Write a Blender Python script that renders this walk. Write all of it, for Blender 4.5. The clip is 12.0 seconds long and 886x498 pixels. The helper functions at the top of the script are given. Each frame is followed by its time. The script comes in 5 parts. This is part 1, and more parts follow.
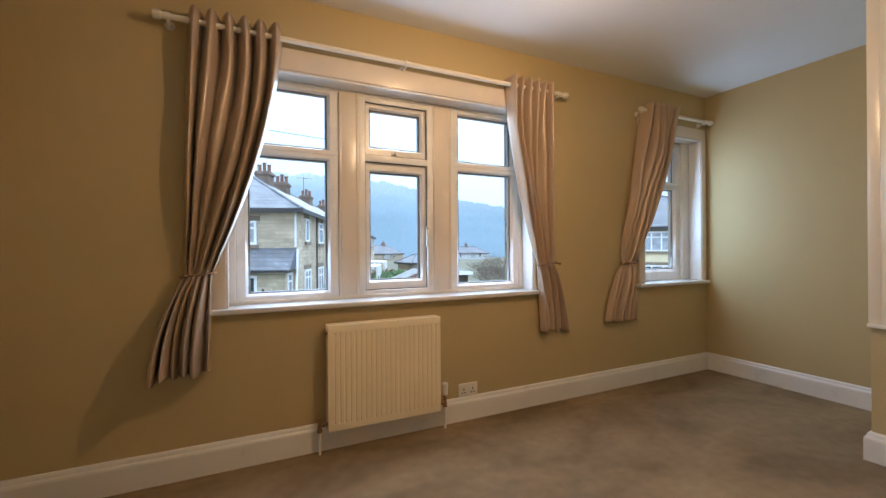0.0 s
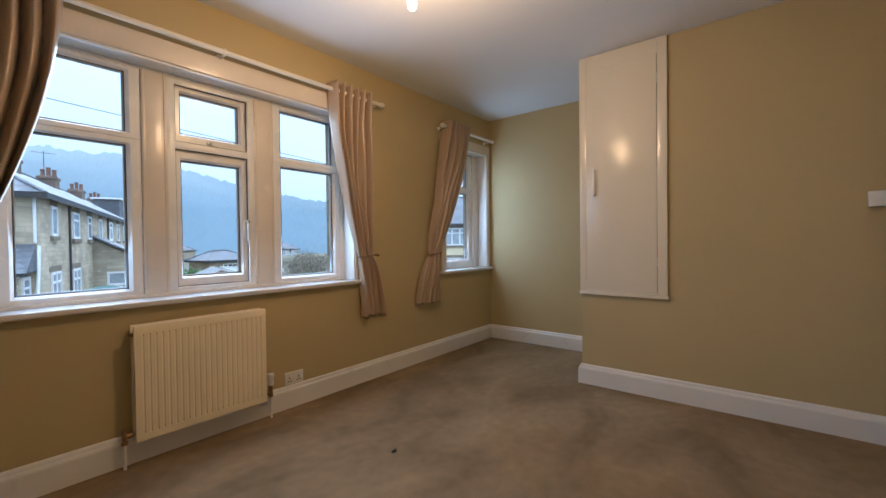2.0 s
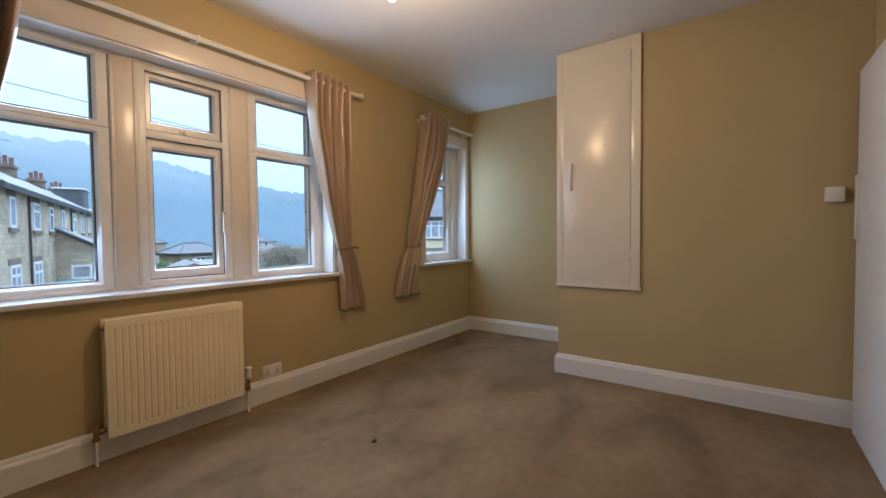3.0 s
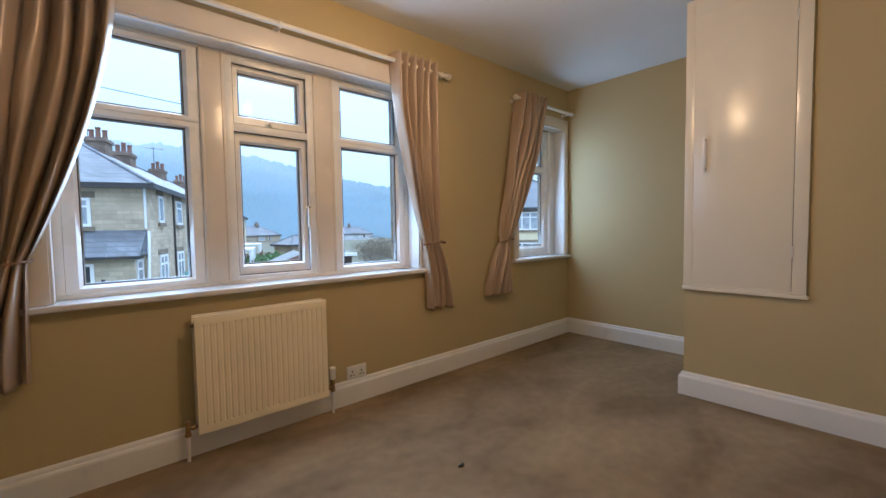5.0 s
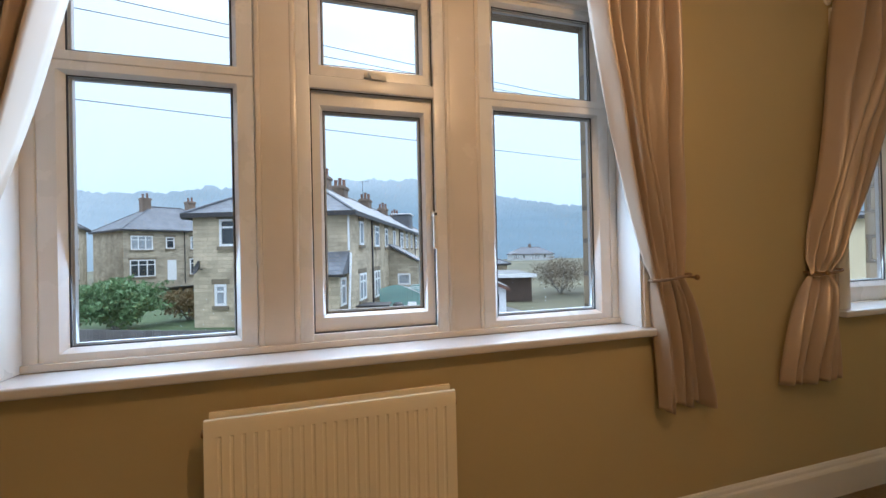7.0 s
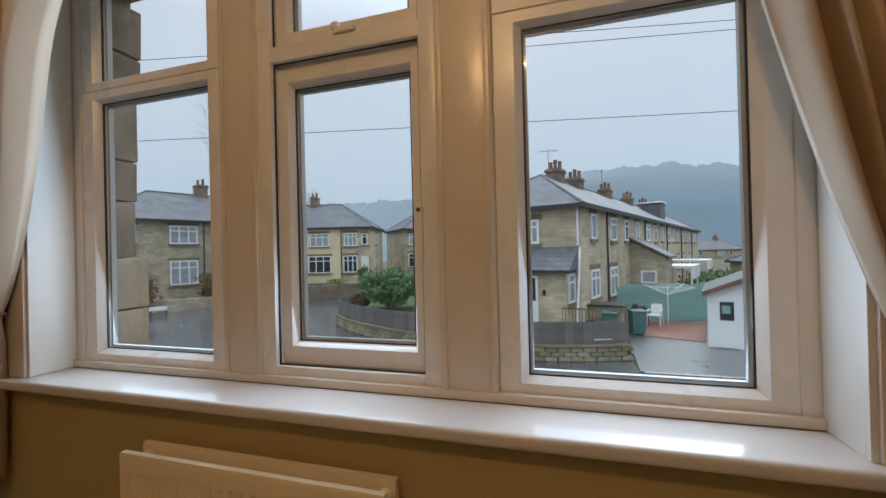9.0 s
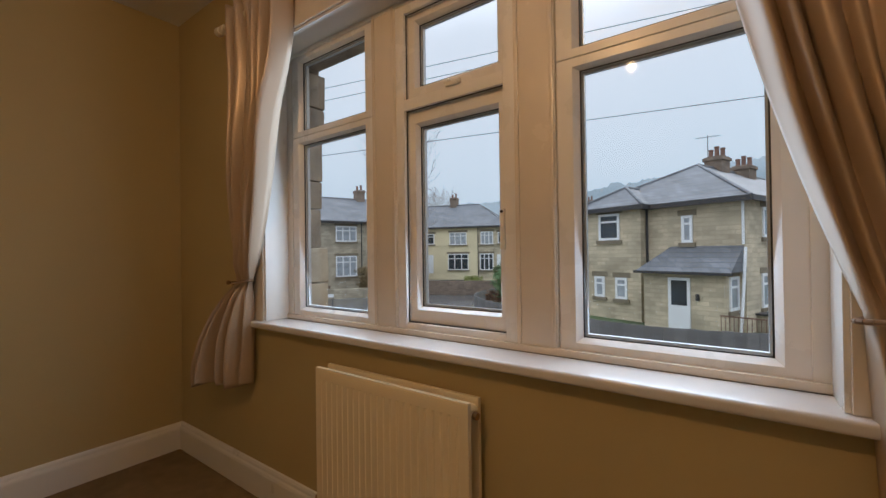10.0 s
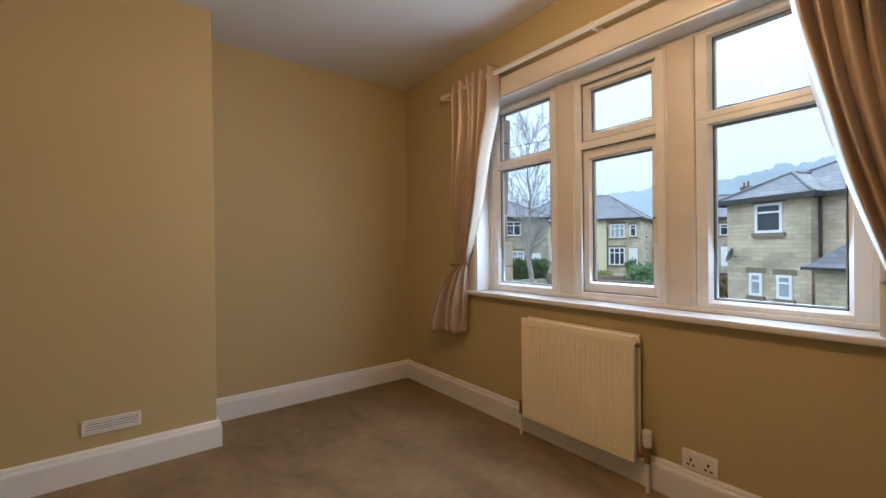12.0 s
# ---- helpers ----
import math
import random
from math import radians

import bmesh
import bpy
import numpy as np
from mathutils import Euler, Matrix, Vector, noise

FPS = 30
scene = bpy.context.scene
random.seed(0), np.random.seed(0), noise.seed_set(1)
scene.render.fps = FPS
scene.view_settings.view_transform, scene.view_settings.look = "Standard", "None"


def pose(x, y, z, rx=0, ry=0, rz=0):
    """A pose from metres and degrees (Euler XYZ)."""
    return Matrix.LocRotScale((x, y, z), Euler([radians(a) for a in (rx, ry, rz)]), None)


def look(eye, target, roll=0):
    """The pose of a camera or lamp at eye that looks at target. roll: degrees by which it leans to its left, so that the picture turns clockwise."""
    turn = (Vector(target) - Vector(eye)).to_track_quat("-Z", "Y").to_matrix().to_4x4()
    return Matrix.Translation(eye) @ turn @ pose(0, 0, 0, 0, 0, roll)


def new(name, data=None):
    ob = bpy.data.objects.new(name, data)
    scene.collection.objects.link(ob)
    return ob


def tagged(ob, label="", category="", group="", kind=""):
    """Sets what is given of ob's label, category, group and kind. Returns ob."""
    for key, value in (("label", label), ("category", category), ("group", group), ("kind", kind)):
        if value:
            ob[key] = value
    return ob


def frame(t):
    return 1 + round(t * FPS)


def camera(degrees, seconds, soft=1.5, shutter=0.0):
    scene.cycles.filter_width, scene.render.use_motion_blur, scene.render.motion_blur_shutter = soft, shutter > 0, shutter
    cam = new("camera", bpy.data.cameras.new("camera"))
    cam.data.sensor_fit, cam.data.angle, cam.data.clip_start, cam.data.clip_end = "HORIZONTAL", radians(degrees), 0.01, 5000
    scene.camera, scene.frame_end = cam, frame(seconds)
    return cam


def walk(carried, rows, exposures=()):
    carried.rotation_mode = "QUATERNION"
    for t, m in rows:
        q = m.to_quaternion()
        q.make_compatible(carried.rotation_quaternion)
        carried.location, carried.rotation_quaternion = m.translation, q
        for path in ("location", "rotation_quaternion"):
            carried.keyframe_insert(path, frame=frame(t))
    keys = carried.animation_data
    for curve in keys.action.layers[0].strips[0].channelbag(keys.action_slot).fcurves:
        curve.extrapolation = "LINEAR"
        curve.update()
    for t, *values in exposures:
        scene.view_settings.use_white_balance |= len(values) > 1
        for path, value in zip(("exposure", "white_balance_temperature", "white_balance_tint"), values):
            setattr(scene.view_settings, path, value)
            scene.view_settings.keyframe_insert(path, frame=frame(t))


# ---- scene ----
cam = camera(94.6, 12.0)
PATH = [
    (0, (0.261, -0.155, 1.16), (1.12, 1.65, 1.16), -0.4),
    (0.5, (0.178, -0.205, 1.154), (1.337, 1.425, 1.159), -0.6),
    (1, (0.153, -0.256, 1.162), (1.506, 1.217, 1.16), -0.6),
    (1.5, (0.078, -0.312, 1.158), (1.552, 1.039, 1.145), -0.7),
    (2, (0.03, -0.348, 1.146), (1.588, 0.906, 1.114), -0.7),
    (2.5, (0.023, -0.374, 1.127), (1.624, 0.823, 1.08), -0.7),
    (2.7, (0.009, -0.367, 1.141), (1.629, 0.803, 1.076), -0.6),
    (4.3, (0.13, -0.329, 1.146), (1.66, 0.955, 1.047), -0.6),
    (4.5, (0.168, -0.292, 1.153), (1.655, 1.041, 1.051), -0.7),
    (5, (0.258, -0.125, 1.156), (1.583, 1.37, 1.053), -0.9),
    (5.5, (0.388, 0.12, 1.165), (1.49, 1.787, 1.08), -1.1),
    (6, (0.568, 0.396, 1.183), (1.448, 2.191, 1.115), -1.2),
    (6.5, (0.784, 0.664, 1.187), (1.479, 2.539, 1.151), -1.2),
    (6.7, (0.852, 0.805, 1.163), (1.508, 2.694, 1.163), -1.3),
    (8.3, (1.502, 1.387, 1.213), (1.377, 3.383, 1.224), -1.4),
    (8.5, (1.558, 1.431, 1.217), (1.304, 3.414, 1.226), -1.4),
    (9, (1.71, 1.484, 1.201), (1.127, 3.397, 1.21), -1.4),
    (9.5, (1.864, 1.411, 1.192), (0.957, 3.194, 1.193), -1.3),
    (10, (2.0, 1.208, 1.171), (0.825, 2.827, 1.186), -0.8),
    (10.5, (2.134, 0.964, 1.172), (0.771, 2.427, 1.172), -0.8),
    (11, (2.255, 0.726, 1.156), (0.768, 2.063, 1.15), -0.7),
    (11.5, (2.308, 0.489, 1.156), (0.75, 1.743, 1.15), -0.7),
    (12, (2.362, 0.315, 1.166), (0.769, 1.525, 1.159), -0.7),
]
EXPOSURES = [(0.0, 0.27, 5150, 10), (1.0, 0.07, 4980, 10), (2.5, 0.0, 4930, 10), (5.0, 0.09, 4800, 10), (6.5, 0.06, 5250, 12), (8.3, -0.84, 5700, 10), (9.5, -0.84, 6000, 12), (10.5, -0.45, 6000, 15), (11.3, -0.2, 5750, 14), (12.0, 0.02, 5350, 10)]
walk(cam, [(t, look(eye, target, roll)) for t, eye, target, roll in PATH], EXPOSURES)
SKY, LAMP, DAY = 1.46, 35.0, 16.0

# ---- light and sky ----
world = bpy.data.worlds.new("overcast")
scene.world = world
world.use_nodes = True
wn, wl = world.node_tree.nodes, world.node_tree.links
wn.clear()
w_out = wn.new("ShaderNodeOutputWorld")
w_bg = wn.new("ShaderNodeBackground")
w_sky = wn.new("ShaderNodeTexSky")
w_sky.sky_type, w_sky.sun_disc = "NISHITA", False
w_sky.sun_elevation, w_sky.sun_rotation = radians(32), radians(200)
w_sky.dust_density, w_sky.air_density = 3.0, 1.5
w_gain = wn.new("ShaderNodeMix")
w_gain.data_type, w_gain.blend_type = "RGBA", "MULTIPLY"
w_gain.inputs[0].default_value = 1.0
w_gain.inputs[7].default_value = (0.10, 0.10, 0.10, 1)
w_mix = wn.new("ShaderNodeMix")
w_mix.data_type = "RGBA"
w_mix.inputs[0].default_value = 0.88
w_co, w_sep, w_ramp = wn.new("ShaderNodeTexCoord"), wn.new("ShaderNodeSeparateXYZ"), wn.new("ShaderNodeValToRGB")
w_noise = wn.new("ShaderNodeTexNoise")
w_noise.inputs["Scale"].default_value, w_noise.inputs["Detail"].default_value = 2.2, 5
w_add = wn.new("ShaderNodeMath")
w_add.operation = "MULTIPLY_ADD"
w_add.inputs[1].default_value = 0.16
wl.new(w_co.outputs["Generated"], w_sep.inputs[0])
wl.new(w_co.outputs["Generated"], w_noise.inputs["Vector"])
wl.new(w_noise.outputs["Fac"], w_add.inputs[0])
wl.new(w_sep.outputs["Z"], w_add.inputs[2])
wl.new(w_add.outputs[0], w_ramp.inputs[0])
ramp = w_ramp.color_ramp
ramp.elements[0].position, ramp.elements[0].color = 0.02, (0.56, 0.70, 0.84, 1)
ramp.elements[1].position, ramp.elements[1].color = 1.0, (3.3, 3.45, 3.6, 1)
ramp.elements.new(0.55).color = (0.97, 1.02, 1.07, 1)
ramp.elements.new(0.26).color = (0.80, 0.895, 0.97, 1)
wl.new(w_sky.outputs[0], w_gain.inputs[6])
wl.new(w_gain.outputs[2], w_mix.inputs[6])
wl.new(w_ramp.outputs[0], w_mix.inputs[7])
wl.new(w_mix.outputs[2], w_bg.inputs["Color"])
w_bg.inputs["Strength"].default_value = SKY
wl.new(w_bg.outputs[0], w_out.inputs["Surface"])

sun = new("sun", bpy.data.lights.new("sun", "SUN"))
sun.data.energy, sun.data.angle, sun.data.color = 1.2, radians(25), (1.0, 0.97, 0.93)
sun.matrix_world = pose(0, 0, 30, 58, 0, 160)

BULB = (1.48, 0.99, 2.29)
lamp = new("bulb_light", bpy.data.lights.new("bulb_light", "POINT"))
lamp.data.energy, lamp.data.color, lamp.data.shadow_soft_size = LAMP, (1.0, 0.57, 0.23), 0.02
lamp.location = BULB

# Added lamps in each light of the two windows, standing in for sky.
for x, w, z, gain in ((0.482, 0.44, 1.51, 1.0), (1.157, 0.37, 1.51, 1.0), (1.841, 0.44, 1.51, 1.0), (3.72, 0.54, 1.51, 1.1)):
    sky_lamp = new("daylight_fill", bpy.data.lights.new("daylight_fill", "AREA"))
    sky_lamp.data.shape, sky_lamp.data.size, sky_lamp.data.size_y = "RECTANGLE", w, 1.20
    sky_lamp.data.energy, sky_lamp.data.color = DAY * w * gain, (0.68, 0.85, 1.0)
    sky_lamp.matrix_world = look((x, 2.396, z), (x, 0.396, z - 0.25))


# ---- materials ----
def material(name, colour, rough=0.6, metal=0.0, spread=0.06, scale=6.0, bump=0.0, bump_scale=120.0, coat=0.0, sheen=0.0, per_piece=0.0, spec=0.5, fine=0.0):
    """Principled paint or stuff: colour varied by a broad and a fine noise in object space, with a fine relief."""
    m = bpy.data.materials.new(name)
    m.use_nodes = True
    n, l = m.node_tree.nodes, m.node_tree.links
    p = n["Principled BSDF"]
    co = n.new("ShaderNodeTexCoord")
    broad = n.new("ShaderNodeTexNoise")
    broad.inputs["Scale"].default_value, broad.inputs["Detail"].default_value = scale, 6
    l.new(co.outputs["Object"], broad.inputs["Vector"])
    hsv = n.new("ShaderNodeHueSaturation")
    hsv.inputs["Color"].default_value = (*colour, 1)
    rng = n.new("ShaderNodeMapRange")
    rng.inputs["From Min"].default_value, rng.inputs["From Max"].default_value = 0.3, 0.7
    rng.inputs["To Min"].default_value, rng.inputs["To Max"].default_value = 1 - spread, 1 + spread
    l.new(broad.outputs["Fac"], rng.inputs["Value"])
    value = rng.outputs[0]
    if fine:
        grain = n.new("ShaderNodeTexNoise")
        grain.inputs["Scale"].default_value, grain.inputs["Detail"].default_value = bump_scale, 3
        l.new(co.outputs["Object"], grain.inputs["Vector"])
        g2 = n.new("ShaderNodeMapRange")
        g2.inputs["From Min"].default_value, g2.inputs["From Max"].default_value = 0.3, 0.7
        g2.inputs["To Min"].default_value, g2.inputs["To Max"].default_value = 1 - fine, 1 + fine
        l.new(grain.outputs["Fac"], g2.inputs["Value"])
        mul = n.new("ShaderNodeMath")
        mul.operation = "MULTIPLY"
        l.new(value, mul.inputs[0]), l.new(g2.outputs[0], mul.inputs[1])
        value = mul.outputs[0]
    if per_piece:
        info = n.new("ShaderNodeObjectInfo")
        r2 = n.new("ShaderNodeMapRange")
        r2.inputs["To Min"].default_value, r2.inputs["To Max"].default_value = 1 - per_piece, 1 + per_piece
        l.new(info.outputs["Random"], r2.inputs["Value"])
        mul = n.new("ShaderNodeMath")
        mul.operation = "MULTIPLY"
        l.new(value, mul.inputs[0]), l.new(r2.outputs[0], mul.inputs[1])
        value = mul.outputs[0]
    l.new(value, hsv.inputs["Value"])
    l.new(hsv.outputs[0], p.inputs["Base Color"])
    r3 = n.new("ShaderNodeMapRange")
    r3.inputs["To Min"].default_value, r3.inputs["To Max"].default_value = max(0.03, rough - 0.08), min(1, rough + 0.08)
    l.new(broad.outputs["Fac"], r3.inputs["Value"])
    l.new(r3.outputs[0], p.inputs["Roughness"])
    p.inputs["Metallic"].default_value = metal
    p.inputs["Coat Weight"].default_value = coat
    p.inputs["Sheen Weight"].default_value = sheen
    p.inputs["Specular IOR Level"].default_value = spec
    if bump:
        fn = n.new("ShaderNodeTexNoise")
        fn.inputs["Scale"].default_value, fn.inputs["Detail"].default_value = bump_scale, 4
        l.new(co.outputs["Object"], fn.inputs["Vector"])
        b = n.new("ShaderNodeBump")
        b.inputs["Strength"].default_value, b.inputs["Distance"].default_value = bump, 0.004
        l.new(fn.outputs["Fac"], b.inputs["Height"])
        l.new(b.outputs[0], p.inputs["Normal"])
    return m


def glass_material(name, tint=(1, 1, 1), gloss=0.02):
    m = bpy.data.materials.new(name)
    m.use_nodes = True
    n, l = m.node_tree.nodes, m.node_tree.links
    n.clear()
    out, mix = n.new("ShaderNodeOutputMaterial"), n.new("ShaderNodeMixShader")
    clear, shine, face = n.new("ShaderNodeBsdfTransparent"), n.new("ShaderNodeBsdfGlossy"), n.new("ShaderNodeLayerWeight")
    steep, gain = n.new("ShaderNodeMath"), n.new("ShaderNodeMath")
    steep.operation, gain.operation = "POWER", "MULTIPLY_ADD"
    steep.inputs[1].default_value, gain.inputs[1].default_value, gain.inputs[2].default_value = 5.0, 0.9, 0.03
    clear.inputs["Color"].default_value = (*tint, 1)
    shine.inputs["Roughness"].default_value = gloss
    l.new(face.outputs["Facing"], steep.inputs[0]), l.new(steep.outputs[0], gain.inputs[0])
    l.new(gain.outputs[0], mix.inputs[0]), l.new(clear.outputs[0], mix.inputs[1]), l.new(shine.outputs[0], mix.inputs[2])
    l.new(mix.outputs[0], out.inputs["Surface"])
    return m


def emitter(name, colour, strength):
    m = bpy.data.materials.new(name)
    m.use_nodes = True
    p = m.node_tree.nodes["Principled BSDF"]
    p.inputs["Base Color"].default_value = (*colour, 1)
    p.inputs["Emission Color"].default_value = (*colour, 1)
    p.inputs["Emission Strength"].default_value = strength
    return m


def coursed(name, colour, joint, length, height, rough=0.85, spread=0.35, bump=0.6, axis="xz", mortar=0.012):
    """Coursed stone, slates or boards too far off to build one by one."""
    m = bpy.data.materials.new(name)
    m.use_nodes = True
    n, l = m.node_tree.nodes, m.node_tree.links
    p = n["Principled BSDF"]
    co, sep, comb = n.new("ShaderNodeTexCoord"), n.new("ShaderNodeSeparateXYZ"), n.new("ShaderNodeCombineXYZ")
    l.new(co.outputs["Object"], sep.inputs[0])
    add = n.new("ShaderNodeMath")
    add.operation = "ADD"
    l.new(sep.outputs["X"], add.inputs[0]), l.new(sep.outputs["Y"], add.inputs[1])
    l.new(add.outputs[0], comb.inputs["X"]), l.new(sep.outputs["Z"], comb.inputs["Y"])
    br = n.new("ShaderNodeTexBrick")
    br.inputs["Scale"].default_value = 1.0
    br.inputs["Brick Width"].default_value, br.inputs["Row Height"].default_value = length, height
    br.inputs["Mortar Size"].default_value, br.inputs["Mortar Smooth"].default_value = mortar, 0.3
    br.inputs["Bias"].default_value = 0.0
    lo, hi = [c * (1 - spread) for c in colour], [min(1, c * (1 + spread)) for c in colour]
    br.inputs["Color1"].default_value, br.inputs["Color2"].default_value = (*lo, 1), (*hi, 1)
    br.inputs["Mortar"].default_value = (*joint, 1)
    l.new(comb.outputs[0], br.inputs["Vector"])
    stain = n.new("ShaderNodeTexNoise")
    stain.inputs["Scale"].default_value, stain.inputs["Detail"].default_value = 0.9, 8
    l.new(co.outputs["Object"], stain.inputs["Vector"])
    rng = n.new("ShaderNodeMapRange")
    rng.inputs["From Min"].default_value, rng.inputs["From Max"].default_value = 0.3, 0.7
    rng.inputs["To Min"].default_value, rng.inputs["To Max"].default_value = 0.72, 1.2
    l.new(stain.outputs["Fac"], rng.inputs["Value"])
    hsv = n.new("ShaderNodeHueSaturation")
    l.new(br.outputs["Color"], hsv.inputs["Color"]), l.new(rng.outputs[0], hsv.inputs["Value"])
    l.new(hsv.outputs[0], p.inputs["Base Color"])
    p.inputs["Roughness"].default_value = rough
    b = n.new("ShaderNodeBump")
    b.inputs["Strength"].default_value, b.inputs["Distance"].default_value, b.invert = bump, 0.02, True
    l.new(br.outputs["Fac"], b.inputs["Height"])
    l.new(b.outputs[0], p.inputs["Normal"])
    return m


def carpet_material():
    """Cut pile, brushed into lighter and darker swathes."""
    m = material("carpet", (0.2, 0.14, 0.09), 0.95, spread=0.1, scale=14, bump=0.9, bump_scale=420, fine=0.2, spec=0.1)
    n, l = m.node_tree.nodes, m.node_tree.links
    co, nz, rp = n.new("ShaderNodeTexCoord"), n.new("ShaderNodeTexNoise"), n.new("ShaderNodeValToRGB")
    mp = n.new("ShaderNodeMapping")
    mp.inputs["Scale"].default_value, mp.inputs["Rotation"].default_value = (1.0, 1.7, 1.0), (0, 0, 0.5)
    nz.inputs["Scale"].default_value, nz.inputs["Detail"].default_value, nz.inputs["Distortion"].default_value = 1.25, 5, 0.6
    rp.color_ramp.elements[0].position, rp.color_ramp.elements[0].color = 0.32, (0.19, 0.132, 0.071, 1)
    rp.color_ramp.elements[1].position, rp.color_ramp.elements[1].color = 0.70, (0.335, 0.24, 0.132, 1)
    l.new(co.outputs["Object"], mp.inputs[0]), l.new(mp.outputs[0], nz.inputs["Vector"]), l.new(nz.outputs["Fac"], rp.inputs[0])
    hsv = [k for k in n if k.bl_idname == "ShaderNodeHueSaturation"][0]
    l.new(rp.outputs[0], hsv.inputs["Color"])
    return m


PAINT = material("wall_paint", (0.47, 0.369, 0.178), 0.62, spread=0.025, scale=1.6, bump=0.10, bump_scale=260, spec=0.35)
CEIL = material("ceiling_paint", (0.74, 0.72, 0.68), 0.9, spread=0.02, scale=1.2, bump=0.08, bump_scale=180, spec=0.2)
GLOSS = material("white_gloss", (0.74, 0.71, 0.66), 0.30, spread=0.03, scale=4, bump=0.05, bump_scale=60)
DOORWHITE = material("cupboard_gloss", (0.74, 0.66, 0.50), 0.22, spread=0.02, scale=2.5, bump=0.02, bump_scale=12)
DOORPAINT = material("door_satin_paint", (0.74, 0.72, 0.69), 0.55, spread=0.03, scale=2)
SILL = material("window_board_gloss", (0.66, 0.63, 0.60), 0.16, spread=0.04, scale=4, bump=0.04, bump_scale=40)
UPVC = material("upvc", (0.78, 0.76, 0.73), 0.28, spread=0.02, scale=5)
TIMBER = material("painted_timber", (0.69, 0.62, 0.53), 0.24, spread=0.04, scale=5, bump=0.06, bump_scale=70)
CREAM = material("radiator_enamel", (0.83, 0.715, 0.49), 0.33, spread=0.03, scale=4)
EYELET = material("dull_eyelet", (0.25, 0.20, 0.15), 0.7, 0.3)
BRASS = material("tarnished_brass", (0.30, 0.19, 0.09), 0.38, 0.85, spread=0.15, scale=30)
# Stands in for shade in recesses; also colours small dark bits.
DARK = material("recess_shade_and_dark_bits", (0.03, 0.026, 0.022), 0.8)
GASKET = material("black_gasket", (0.02, 0.02, 0.022), 0.5)
PLASTIC = material("white_plastic", (0.74, 0.70, 0.62), 0.35, spread=0.02)
CARPET = carpet_material()
CLOTH = material("satin_curtain", (0.44, 0.332, 0.23), 0.31, 0.16, spread=0.02, scale=3)
for k in [k for k in CLOTH.node_tree.links if k.to_socket.name == "Roughness"]:
    CLOTH.node_tree.links.remove(k)
CLOTH.node_tree.nodes["Principled BSDF"].inputs["Roughness"].default_value = 0.31
LINING = material("curtain_lining", (0.34, 0.27, 0.20), 0.7, spread=0.03, bump=0.1, bump_scale=400)
IVORY = material("ivory_pole", (0.74, 0.68, 0.56), 0.4, spread=0.03, scale=9)
GLASS = glass_material("window_glass", (0.97, 0.985, 0.98))
GLOW = emitter("bulb_glow", (1.0, 0.78, 0.45), 7.0)
JAMB = material("jamb_stone", (0.27, 0.205, 0.14), 0.9, spread=0.3, scale=9, bump=0.9, bump_scale=45, fine=0.15, per_piece=0.22)


# ---- building blocks ----
def box(bm, x0, x1, y0, y1, z0, z1, bevel=0.0, seg=2):
    made = bmesh.ops.create_cube(bm, size=1.0, matrix=Matrix.LocRotScale(((x0 + x1) / 2, (y0 + y1) / 2, (z0 + z1) / 2), None, (abs(x1 - x0), abs(y1 - y0), abs(z1 - z0))))
    if bevel:
        edges = {e for v in made["verts"] for e in v.link_edges}
        bmesh.ops.bevel(bm, geom=list(edges), offset=bevel, segments=seg, profile=0.6, affect="EDGES", clamp_overlap=True)
    return bm


def boxes(*rows, bevel=0.0):
    bm = bmesh.new()
    for r in rows:
        box(bm, *r, bevel=bevel)
    return bm


def tube(bm, a, b, r0, r1=None, seg=16):
    a, b = Vector(a), Vector(b)
    d = b - a
    turn = d.to_track_quat("Z", "Y").to_matrix().to_4x4()
    return bmesh.ops.create_cone(bm, cap_ends=True, segments=seg, radius1=r0, radius2=r0 if r1 is None else r1, depth=d.length, matrix=Matrix.Translation((a + b) / 2) @ turn)


def ball(bm, c, r, squash=(1, 1, 1), seg=16):
    return bmesh.ops.create_uvsphere(bm, u_segments=seg, v_segments=max(6, seg // 2), radius=r, matrix=Matrix.LocRotScale(c, None, squash))


def lathe(bm, c, profile, seg=20, axis="z"):
    """Turns (radius, height) pairs round an axis through c."""
    rings = []
    for r, h in profile:
        ring = []
        for i in range(seg):
            a = 2 * math.pi * i / seg
            if axis == "z":
                p = (c[0] + r * math.cos(a), c[1] + r * math.sin(a), c[2] + h)
            elif axis == "x":
                p = (c[0] + h, c[1] + r * math.cos(a), c[2] + r * math.sin(a))
            else:
                p = (c[0] + r * math.cos(a), c[1] + h, c[2] + r * math.sin(a))
            ring.append(bm.verts.new(p))
        rings.append(ring)
    for a, b in zip(rings, rings[1:]):
        for i in range(seg):
            bm.faces.new((a[i], a[(i + 1) % seg], b[(i + 1) % seg], b[i]))
    bm.faces.new(rings[0][::-1]), bm.faces.new(rings[-1])
    return bm


